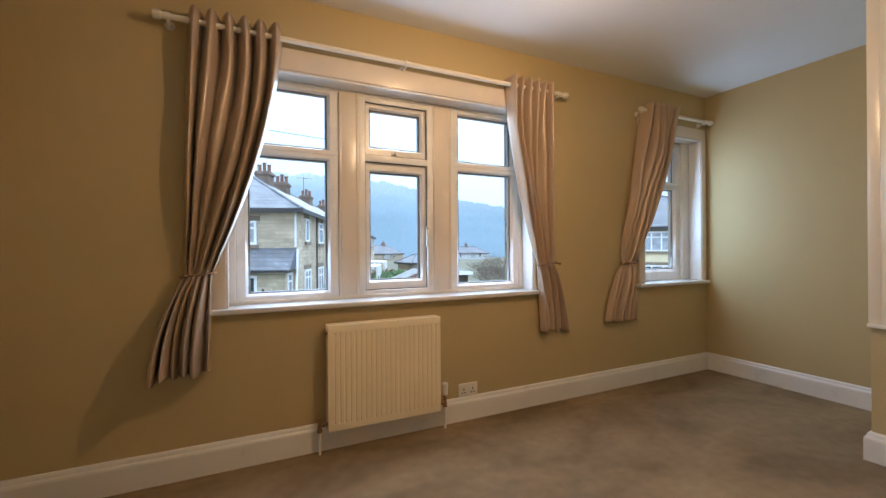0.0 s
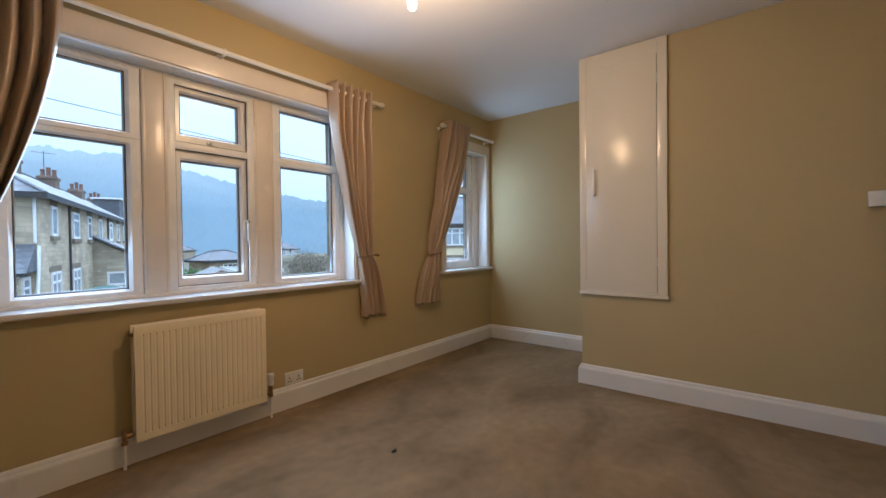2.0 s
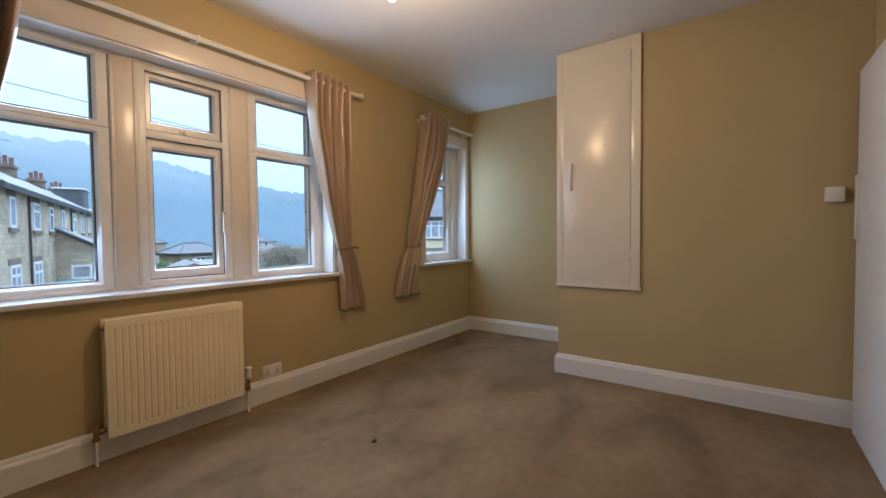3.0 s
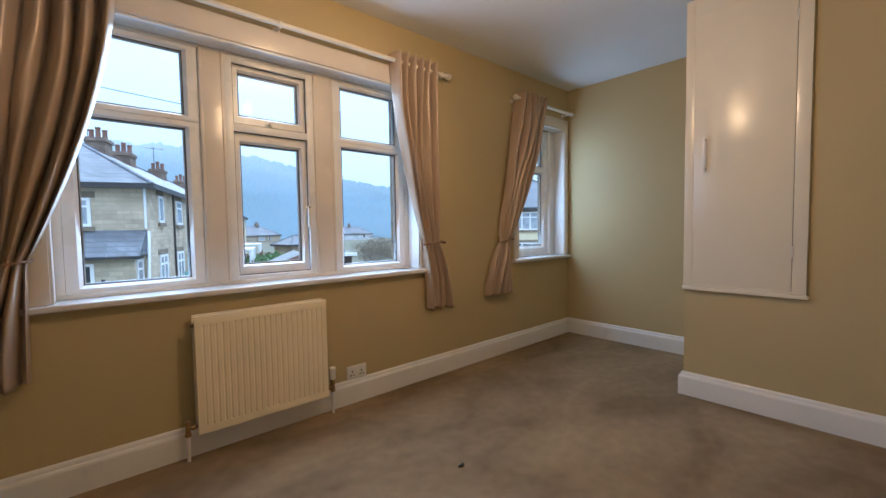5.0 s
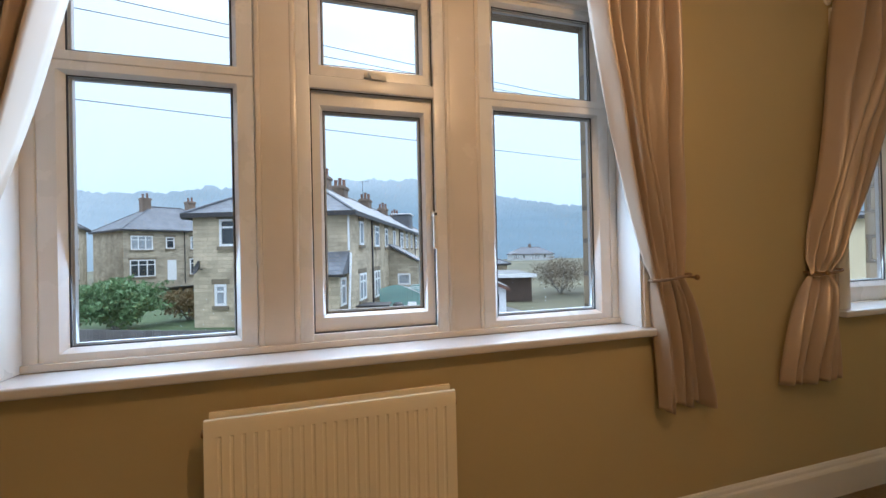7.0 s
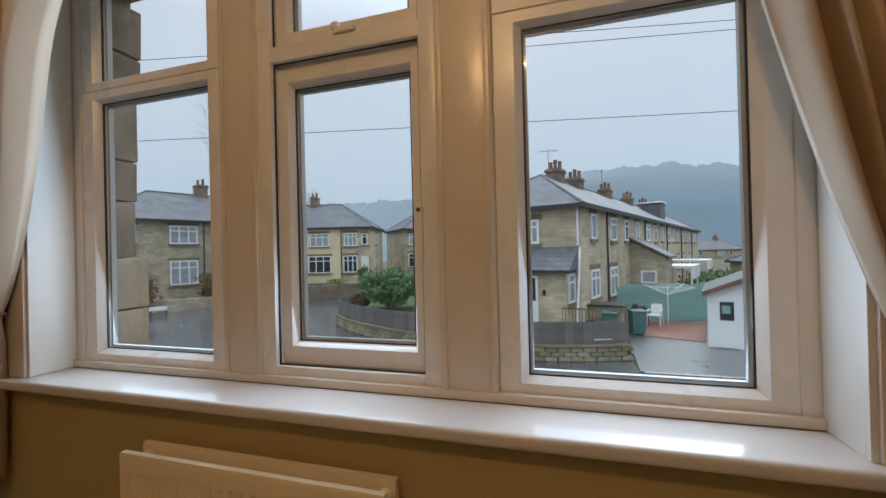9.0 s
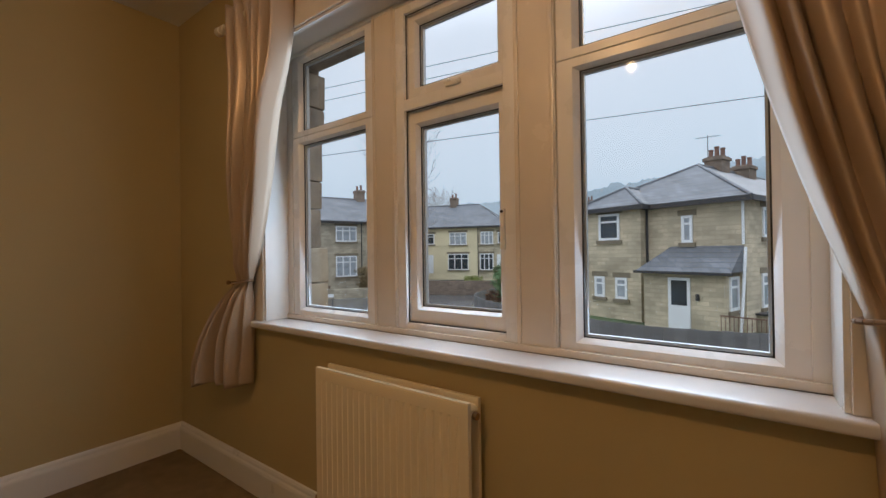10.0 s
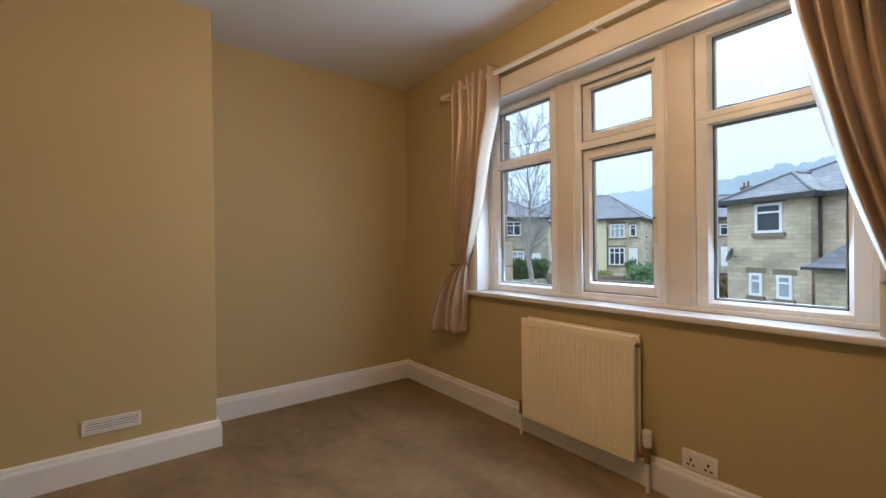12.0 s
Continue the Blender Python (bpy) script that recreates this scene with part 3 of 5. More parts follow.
curtain("curtain", (3.312, 3.706), (3.06, 3.215), (2.875, 3.21), 2.385, 1.035, 0.56, (2.24, 2.25), 6, 11, "beige satin eyelet curtain tied back at the corner window", 1, 1.2)


# ---- radiator ----
def radiator():
    x0, x1, z0, z1, yf = 0.661, 1.360, 0.132, 0.732, 2.200
    r = thing("radiator", ((x0 + x1) / 2, 2.25, z0), "cream enamelled double-panel radiator fixed under the window", "radiator")
    n = 22

    def panel(yface, depth, ribs):
        bm = bmesh.new()
        xs, dip = [], []
        m, pitch = 0.022, (x1 - x0 - 0.044) / n
        xs.append(x0), dip.append(0)
        for i in range(n):
            a = x0 + m + i * pitch
            for f, d in ((0.30, 0), (0.42, 1), (0.58, 1), (0.70, 0)):
                xs.append(a + f * pitch), dip.append(d)
        xs.append(x1), dip.append(0)
        zs = [(z0, 0), (z0 + 0.036, 0), (z0 + 0.041, 2.2), (z0 + 0.060, 1.0), (z1 - 0.068, 1.0), (z1 - 0.049, 2.2), (z1 - 0.044, 0), (z1 - 0.006, 0), (z1, -0.5)]
        grid = [[bm.verts.new((x, yface + (0.0026 * d * k if k > 0 else 0.004 * (-k)), z)) for x, d in zip(xs, dip)] for z, k in zs]
        for a, b in zip(grid, grid[1:]):
            for i in range(len(xs) - 1):
                bm.faces.new((a[i], a[i + 1], b[i + 1], b[i]))
        back = [[bm.verts.new((x, yface + depth, z)) for x in (x0, x1)] for z in (z0, z1)]
        lo, hi = grid[0], grid[-1]
        bm.faces.new([back[0][0], back[0][1], back[1][1], back[1][0]])
        bm.faces.new([*lo, back[0][1], back[0][0]])
        bm.faces.new([*hi[::-1], back[1][0], back[1][1]])
        bm.faces.new([g[0] for g in grid] + [back[1][0], back[0][0]])
        bm.faces.new([g[-1] for g in grid][::-1] + [back[0][1], back[1][1]])
        return bm

    part("front_panel", panel(yf, 0.016, True), CREAM, r, smooth=25)
    part("back_panel", panel(2.258, 0.014, False), CREAM, r, smooth=25)
    for z in (z0 + 0.035, z1 - 0.035):
        for x in (x0 + 0.02, x1 - 0.02):
            bm = bmesh.new()
            tube(bm, (x, yf + 0.012, z), (x, 2.262, z), 0.017, seg=14)
            part("header_pipe", bm, CREAM, r)
    bm = bmesh.new()
    k = x0 + 0.05
    while k < x1 - 0.05:
        box(bm, k, k + 0.002, yf + 0.017, 2.257, z0 + 0.06, z1 - 0.05)
        k += 0.022
    part("convector_fins", bm, CREAM, r, "folded steel convector fins")
    for x, nm in ((x0 - 0.002, 1), (x1 + 0.002, -1)):
        bm = bmesh.new()
        lathe(bm, (x, 2.236, z1 - 0.045), [(0.011, 0.004 * nm), (0.011, -0.010 * nm), (0.006, -0.012 * nm)], 12, "x")
        part("bleed_plug", bm, BRASS, r, "brass bleed plug")
    for x in (x0 + 0.16, x1 - 0.16):
        part("wall_bracket", boxes((x - 0.012, x + 0.012, 2.272, 2.2995, z0 + 0.04, z1 - 0.06), bevel=0.002), CREAM, r)
    # Thermostatic valve, lockshield valve and their pipes into the floor.
    xt, xl, yv = x1 + 0.045, x0 - 0.042, 2.236
    bm = bmesh.new()
    tube(bm, (xt, yv, 0.138), (xt, yv, 0.215), 0.012, seg=14)
    tube(bm, (xt, yv, 0.170), (x1, yv, 0.170), 0.010, seg=12)
    lathe(bm, (xt, yv, 0.150), [(0.016, -0.010), (0.016, 0.010)], 6)
    lathe(bm, (xt - 0.025, yv, 0.170), [(0.015, -0.008), (0.015, 0.008)], 6, "x")
    valve = part("thermostatic_valve", bm, BRASS, r, "tarnished brass valve body")
    bm = bmesh.new()
    lathe(bm, (xt, yv, 0.0), [(0.015, 0.215), (0.020, 0.222), (0.020, 0.268), (0.022, 0.270), (0.022, 0.288), (0.017, 0.293)], 20)
    part("valve_cap", bm, PLASTIC, valve, "white plastic valve head")
    bm = bmesh.new()
    tube(bm, (xl, yv, 0.130), (xl, yv, 0.205), 0.011, seg=14)
    tube(bm, (xl, yv, 0.170), (x0, yv, 0.170), 0.010, seg=12)
    lathe(bm, (xl + 0.022, yv, 0.170), [(0.015, -0.009), (0.015, 0.009)], 6, "x")
    lathe(bm, (xl, yv, 0.135), [(0.015, -0.008), (0.015, 0.008)], 6)
    part("lockshield_valve", bm, BRASS, r, "tarnished brass lockshield valve")
    for x in (xt, xl):
        bm = bmesh.new()
        tube(bm, (x, yv, 0.0), (x, yv, 0.140), 0.0085, seg=12)
        part("pipe", bm, GLOSS, r, "white painted pipe")


radiator()

# ---- wall fittings ----
s = thing("wall_socket", (1.607, 2.295, 0.202), "white double power socket just above the skirting", "socket")
part("faceplate", boxes((1.536, 1.680, 2.289, 2.2995, 0.160, 0.246), bevel=0.004), PLASTIC, s)
for cx in (1.573, 1.643):
    part("rocker", boxes((cx - 0.008, cx + 0.008, 2.2862, 2.2895, 0.220, 0.238), bevel=0.0015), PLASTIC, s)
    # Dark chips on the plate stand in for the shade inside pin holes.
    for dx, dz, w, hh in ((0, 0.012, 0.0035, 0.007), (-0.011, -0.010, 0.006, 0.0035), (0.011, -0.010, 0.006, 0.0035)):
        part("pin_hole_shade", boxes((cx + dx - w, cx + dx + w, 2.2878, 2.2892, 0.193 + dz - hh, 0.193 + dz + hh)), DARK, s)

s = thing("switch_box", (3.285, -0.805, 1.358), "small cream surface-mounted control box on the wall", "switch")
part("case", boxes((3.262, 3.2995, -0.848, -0.764, 1.316, 1.40), bevel=0.005), PLASTIC, s)
part("cover", boxes((3.259, 3.2625, -0.842, -0.770, 1.340, 1.395), bevel=0.001), PLASTIC, s)

v = thing("air_vent", (-0.40, 0.22, 0.266), "white plastic louvred air vent on the chimney breast", "vent")
bm = bmesh.new()
x = XBL
for y0, y1, z0, z1 in ((0.098, 0.112, 0.228, 0.304), (0.328, 0.342, 0.228, 0.304), (0.112, 0.328, 0.228, 0.240), (0.112, 0.328, 0.292, 0.304), (0.216, 0.224, 0.240, 0.292)):
    box(bm, x + 0.0005, x + 0.010, y0, y1, z0, z1, 0.002)
part("surround", bm, PLASTIC, v)
# Near-black sheet gives the shade behind the slats; no opening is cut.
part("backing", boxes((x + 0.0005, x + 0.002, 0.110, 0.330, 0.238, 0.294)), DARK, v, "dark sheet in place of the shade behind the louvres")
for k in range(4):
    for ya, yb in ((0.112, 0.216), (0.224, 0.328)):
        b = boxes((-0.005, 0.005, ya, yb, -0.0012, 0.0012))
        bmesh.ops.transform(b, matrix=Matrix.Translation((x + 0.006, 0, 0.247 + k * 0.0128)) @ Matrix.Rotation(radians(38), 4, "Y"), verts=b.verts)
        part("slat", b, PLASTIC, v)
for ya in (0.105, 0.335):
    bm = bmesh.new()
    tube(bm, (x + 0.009, ya, 0.297), (x + 0.011, ya, 0.297), 0.003, seg=10)
    part("screw", bm, BRASS, v)

# Brown that puts the shade of the cupboard door's gap into colour.
GAPSHADE = material("gap_shade_tone", (0.25, 0.21, 0.16), 0.7)
# ---- built-in cupboard high in the boxed-out wall ----
c = thing("wall_cupboard", (3.29, 0.54, 0.72), "white gloss built-in cupboard with one tall closed door", "cupboard")
X = 3.2995
part("frame", boxes((X - 0.022, X, 0.228, 0.292, 0.745, ZC - 0.002), (X - 0.022, X, 0.800, 0.852, 0.745, ZC - 0.002), (X - 0.0215, X, 0.292, 0.800, 0.745, 0.762), (X - 0.0215, X, 0.292, 0.800, 2.48, ZC - 0.002), bevel=0.002), DOORWHITE, c)
part("ledge", boxes((X - 0.034, X, 0.218, 0.856, 0.722, 0.745), bevel=0.006), DOORWHITE, c, "rounded ledge below the door")
part("shadow_gap", boxes((X - 0.016, X - 0.012, 0.291, 0.801, 0.761, 2.481)), GAPSHADE, c, "painted-over gap round the door, its shade put into the colour")
d = part("door", boxes((X - 0.0235, X - 0.005, 0.2945, 0.7992, 0.7628, 2.4792), bevel=0.001), DOORWHITE, c)
hb = boxes((X - 0.050, X - 0.044, 0.728, 0.745, 1.490, 1.705), bevel=0.0028)
box(hb, X - 0.046, X - 0.024, 0.730, 0.743, 1.497, 1.512, 0.002)
box(hb, X - 0.046, X - 0.024, 0.730, 0.743, 1.684, 1.699, 0.002)
part("handle", hb, PLASTIC, d, "pale bar handle")
for z in (2.30, 0.99):
    bm = bmesh.new()
    tube(bm, (X - 0.028, 0.2935, z - 0.032), (X - 0.028, 0.2935, z + 0.032), 0.0042, seg=10)
    part("hinge", bm, PLASTIC, c, "painted butt hinge")

# ---- white door in the back wall ----
d = thing("door_1", (2.80, -0.93, 0), "plain white flush door, closed, in the back wall", "door", kind="structure")
part("leaf", boxes((2.43, 3.21, YB + 0.001, YB + 0.072, 0.006, 2.02), bevel=0.003), DOORPAINT, d)
hb = part("handle_plate", boxes((3.128, 3.172, YB + 0.072, YB + 0.078, 1.085, 1.465), bevel=0.002), PLASTIC, d, "white handle backplate")
part("pull", boxes((3.136, 3.164, YB + 0.078, YB + 0.090, 1.10, 1.45), bevel=0.005), PLASTIC, hb, "white pull bar")

# ---- ceiling light ----
L = thing("pendant_light", (BULB[0], BULB[1], ZC), "bare glowing bulb on a short ceiling pendant", "ceiling light")
bm = bmesh.new()
lathe(bm, (BULB[0], BULB[1], ZC), [(0.048, -0.001), (0.046, -0.012), (0.030, -0.026), (0.012, -0.034)], 24)
part("ceiling_rose", bm, PLASTIC, L)
bm = bmesh.new()
tube(bm, (BULB[0], BULB[1], ZC - 0.03), (BULB[0], BULB[1], 2.40), 0.0035, seg=8)
part("flex", bm, PLASTIC, L)
bm = bmesh.new()
lathe(bm, (BULB[0], BULB[1], 2.40), [(0.008, 0.0), (0.016, -0.008), (0.019, -0.020), (0.019, -0.046), (0.014, -0.050)], 18)
part("lampholder", bm, PLASTIC, L)
bm = bmesh.new()
lathe(bm, (BULB[0], BULB[1], 2.352), [(0.012, 0.0), (0.013, -0.018), (0.019, -0.040), (0.023, -0.062), (0.022, -0.080), (0.014, -0.094), (0.003, -0.099)], 20)
b = part("bulb", bm, GLOW, L, "glowing frosted bulb", 80)
b.visible_shadow = False

# ---- a scrap of fluff on the carpet ----
bm = bmesh.new()
ball(bm, (1.586, 1.268, 0.006), 0.014, (1.3, 0.8, 0.55), 12)
for v in bm.verts:
    v.co += 0.006 * noise.noise_vector(v.co * 60)
tagged(link("fluff_scrap", bm, DARK, 60), "dark scrap of fluff lying on the carpet", "debris")


# ---- outside: ground, roads, gardens ----
GZ = -2.40
GRASS = material("lawn", (0.055, 0.085, 0.03), 0.95, spread=0.3, scale=0.5, bump=0.6, bump_scale=30, fine=0.3)
SCRUB = material("winter_gardens", (0.105, 0.10, 0.058), 0.95, spread=0.45, scale=0.12, bump=0.6, bump_scale=20, fine=0.3)
TARMAC = material("wet_asphalt", (0.085, 0.088, 0.092), 0.20, spread=0.3, scale=0.35, bump=0.25, bump_scale=60, fine=0.25)
CONCRETE = material("wet_concrete", (0.13, 0.135, 0.135), 0.30, spread=0.25, scale=0.5, bump=0.2, bump_scale=40, fine=0.15)
KERB = material("kerb_concrete", (0.26, 0.26, 0.25), 0.5, spread=0.2, scale=2, bump=0.3, bump_scale=50, per_piece=0.1)
REDPAVE = coursed("red_paving", (0.24, 0.09, 0.06), (0.14, 0.09, 0.07), 0.2, 0.1, 0.6, 0.2, 0.3)
SLATE = coursed("wet_slate", (0.13, 0.14, 0.155), (0.06, 0.06, 0.07), 0.30, 0.17, 0.58, 0.22, 0.5)
FELT = material("roofing_felt", (0.16, 0.165, 0.16), 0.8, spread=0.2, scale=2, bump=0.5, bump_scale=50)
SANDSTONE = coursed("pale_sandstone", (0.53, 0.45, 0.32), (0.42, 0.36, 0.26), 0.42, 0.165, 0.85, 0.15)
GREYSTONE = coursed("weathered_sandstone", (0.42, 0.36, 0.265), (0.32, 0.28, 0.21), 0.42, 0.165, 0.85, 0.18)
STACK = coursed("sooty_stone", (0.22, 0.165, 0.125), (0.15, 0.12, 0.10), 0.32, 0.15, 0.9, 0.2)
RENDER = material("cream_render", (0.70, 0.61, 0.40), 0.85, spread=0.08, scale=0.8, bump=0.3, bump_scale=60)
WHITEPAINT = material("white_frame_paint", (0.78, 0.79, 0.80), 0.35, spread=0.03)
DARKPANE = material("dark_window_glass", (0.035, 0.045, 0.055), 0.06, spread=0.2, scale=1.5)
PALEPANE = material("curtained_window_glass", (0.34, 0.37, 0.40), 0.10, spread=0.25, scale=2.5)
FASCIA = material("dark_fascia", (0.035, 0.033, 0.035), 0.5, spread=0.1)
TERRACOTTA = material("chimney_pot_clay", (0.17, 0.09, 0.065), 0.8, spread=0.25, scale=6)
LINTEL = material("dressed_stone", (0.20, 0.165, 0.115), 0.85, spread=0.15, scale=3, bump=0.3, bump_scale=40)
TEAL = material("teal_fence_paint", (0.22, 0.38, 0.34), 0.75, spread=0.15, scale=1.2, bump=0.2, bump_scale=40)
BINTEAL = material("bin_plastic", (0.07, 0.16, 0.15), 0.5, spread=0.1)
FENCEWOOD = material("grey_fence_boards", (0.14, 0.135, 0.13), 0.8, spread=0.2, scale=3, bump=0.4, bump_scale=30, per_piece=0.18)
MOSSY = material("mossy_walling", (0.25, 0.23, 0.145), 0.9, spread=0.35, scale=4, bump=0.8, bump_scale=25, fine=0.2, per_piece=0.28)
REDWOOD = material("red_brown_fence_stain", (0.16, 0.085, 0.065), 0.8, spread=0.25, scale=3, bump=0.3, bump_scale=30, per_piece=0.15)
WIREBLACK = material("cable_sheath", (0.03, 0.03, 0.03), 0.7)


def sheet(name, pts, z0, z1, mat, label, category):
    bm = bmesh.new()
    low, high = [bm.verts.new((x, y, z0)) for x, y in pts], [bm.verts.new((x, y, z1)) for x, y in pts]
    bm.faces.new(high), bm.faces.new(low[::-1])
    for i in range(len(pts)):
        k = (i + 1) % len(pts)
        bm.faces.new((low[i], low[k], high[k], high[i]))
    return structure(name, bm, mat, label, category)


structure("ground", boxes((-900, 900, -60, 1200, GZ - 0.5, GZ - 0.03)), SCRUB, "wet grass and gardens reaching to the hill", "ground")
sheet("pavement", [(3.6, 14.2), (60, 13.6), (60, 15.2), (12, 16.4), (12, 40), (3.2, 40), (3.7, 16)], GZ - 0.03, GZ + 0.05, CONCRETE, "wet concrete pavement and drive", "pavement")
sheet("patio", [(4.4, 19.2), (6.4, 18.4), (7.6, 22.4), (5.0, 22.6)], GZ + 0.03, GZ + 0.075, REDPAVE, "small red paved patio", "patio")
kb = thing("kerb", (3.7, 14.1, GZ), "pale wet concrete kerb along the pavement", "kerb", kind="structure")
for k in range(24):
    part("kerb_stone", boxes((3.7 + k * 0.92, 3.7 + k * 0.92 + 0.91, 14.03 - k * 0.0096, 14.18 - k * 0.0096, GZ - 0.03, GZ + 0.065), bevel=0.012), KERB, kb, "", None)
FENCE = [(3.5, 15.62), (2.4, 15.25), (1.2, 15.0), (0.0, 14.95), (-1.3, 15.1), (-2.6, 15.55), (-4.0, 16.15), (-5.5, 16.85), (-7.0, 17.7), (-8.4, 18.7), (-9.5, 19.8), (-10.2, 21.2), (-10.5, 23.0), (-10.5, 26.0), (-10.5, 30.0)]
sheet("road", [(-90, 4.6), (70, 4.6), (70, 13.7), (3.6, 14.2)] + [(x, y) for x, y in FENCE] + [(-11.5, 36), (-13, 46), (-20, 46), (-19, 33), (-21, 27), (-25, 21), (-34, 14.5), (-90, 14.5)], GZ - 0.028, GZ, TARMAC, "wet dark asphalt roads meeting at a curved corner", "road")
sheet("garden", [(x + 0.05, y + 0.1) for x, y in FENCE] + [(-10.0, 40), (2.6, 40), (3.4, 20), (3.2, 16.0)], GZ - 0.02, -1.80, GRASS, "raised lawn behind the low garden wall", "lawn")
sheet("far_verge", [(-22, 26), (-20, 33), (-21, 44), (-40, 44), (-40, 12.5), (-34, 14.2), (-27, 20)], GZ - 0.03, GZ + 0.07, CONCRETE, "wet pavement across the side road", "pavement")


# ---- houses ----
def opening(house, face, u, z, w, h, lights=2, transom=0.62, dark=True, sill=True, door=False):
    """A window or door on a house's face: front looks along -y, right along +x, left along -x."""
    side, plane = face

    def put(bm, u0, u1, d0, d1, z0, z1, bevel=0.0):
        if side == "front":
            box(bm, u0, u1, plane - d1, plane - d0, z0, z1, bevel)
        elif side == "right":
            box(bm, plane + d0, plane + d1, u0, u1, z0, z1, bevel)
        else:
            box(bm, plane - d1, plane - d0, u0, u1, z0, z1, bevel)

    f = 0.10
    bm = bmesh.new()
    put(bm, u, u + f, 0.0, 0.05, z, z + h), put(bm, u + w - f, u + w, 0.0, 0.05, z, z + h)
    put(bm, u + f, u + w - f, 0.0, 0.049, z, z + f), put(bm, u + f, u + w - f, 0.0, 0.049, z + h - f, z + h)
    for k in range(1, lights):
        c = u + w * k / lights
        put(bm, c - f / 2, c + f / 2, 0.0, 0.048, z + f, z + h - f)
    if transom:
        put(bm, u + f, u + w - f, 0.0, 0.047, z + h * transom, z + h * transom + f * 0.8)
    if door:
        put(bm, u + f, u + w - f, 0.0, 0.04, z + 0.05, z + h * 0.48)
    win = part("door" if door else "window", bm, WHITEPAINT, house, "white glazed door" if door else "white framed window", None, True)
    g = bmesh.new()
    put(g, u + f * 0.5, u + w - f * 0.5, 0.006, 0.02, z + f * 0.5, z + h - f * 0.5)
    part("pane", g, DARKPANE if dark else PALEPANE, win, "", None, True)
    if sill and not door:
        b = bmesh.new()
        put(b, u - 0.10, u + w + 0.10, 0.0, 0.09, z - 0.16, z - 0.003)
        part("sill", b, LINTEL, win, "dark stone sill", None, True)
        b = bmesh.new()
        put(b, u - 0.14, u + w + 0.14, 0.0, 0.02, z + h + 0.003, z + h + 0.22)
        part("lintel", b, LINTEL, win, "dark stone lintel", None, True)


def hip_roof(house, x0, x1, y0, y1, ze, ridge, over=0.28, mat=None):
    """Slated hip roof with dark fascia; ridge: two points."""
    bm = bmesh.new()
    X0, X1, Y0, Y1 = x0 - over, x1 + over, y0 - over, y1 + over
    c = [bm.verts.new((x, y, ze)) for x, y in ((X0, Y0), (X1, Y0), (X1, Y1), (X0, Y1))]
    r = [bm.verts.new(p) for p in ridge]
    if abs(ridge[0][0] - ridge[1][0]) > abs(ridge[0][1] - ridge[1][1]):
        for f in ((c[0], c[1], r[1], r[0]), (c[1], c[2], r[1]), (c[2], c[3], r[0], r[1]), (c[3], c[0], r[0])):
            bm.faces.new(f)
    else:
        for f in ((c[0], c[1], r[0]), (c[1], c[2], r[1], r[0]), (c[2], c[3], r[1]), (c[3], c[0], r[0], r[1])):
            bm.faces.new(f)
    bm.faces.new(c[::-1])
    roof = part("roof", bm, mat or SLATE, house, "wet grey slate roof", None, True)
    b = bmesh.new()
    box(b, X0 - 0.04, X1 + 0.04, Y0 - 0.05, Y0 + 0.03, ze - 0.16, ze + 0.035)
    box(b, X0 - 0.04, X1 + 0.04, Y1 - 0.03, Y1 + 0.05, ze - 0.16, ze + 0.035)
    box(b, X0 - 0.05, X0 + 0.03, Y0 + 0.03, Y1 - 0.03, ze - 0.16, ze + 0.035)
    box(b, X1 - 0.03, X1 + 0.05, Y0 + 0.03, Y1 - 0.03, ze - 0.16, ze + 0.035)
    part("gutter", b, FASCIA, roof, "black gutter and fascia", None, True)
    b = bmesh.new()
    corners = [(X0, Y0), (X1, Y0), (X1, Y1), (X0, Y1)]
    along_x = abs(ridge[0][0] - ridge[1][0]) > abs(ridge[0][1] - ridge[1][1])
    to = (0, 1, 1, 0) if along_x else (0, 0, 1, 1)
    for (x, y), k in zip(corners, to):
        tube(b, (x, y, ze + 0.02), ridge[k], 0.07, seg=6)
    tube(b, ridge[0], ridge[1], 0.08, seg=6)
    part("ridge_tiles", b, SLATE, roof, "grey ridge tiles", None, True)
    return roof


def chimney(house, x, y, z0, z1, w=0.95, d=0.6, pots=3, mat=None):
    b = bmesh.new()
    box(b, x - w / 2, x + w / 2, y - d / 2, y + d / 2, z0, z1, 0.02)
    box(b, x - w / 2 - 0.06, x + w / 2 + 0.06, y - d / 2 - 0.06, y + d / 2 + 0.06, z1 - 0.22, z1 - 0.06, 0.015)
    st = part("chimney", b, mat or STACK, house, "stone chimney stack", None, True)
    for k in range(pots):
        b = bmesh.new()
        px = x + (k - (pots - 1) / 2) * w / pots
        lathe(b, (px, y, z1), [(0.13, 0.0), (0.11, 0.05), (0.10, 0.34 + 0.12 * (k % 2)), (0.125, 0.36 + 0.12 * (k % 2)), (0.12, 0.42 + 0.12 * (k % 2))], 10)
        part("chimney_pot", b, TERRACOTTA, st, "clay chimney pot", 40, True)


def downpipe(house, a, b, r=0.045, mat=None):
    bm = bmesh.new()
    tube(bm, a, b, r, seg=8)
    part("downpipe", bm, mat or FASCIA, house, "drainpipe", 60, True)


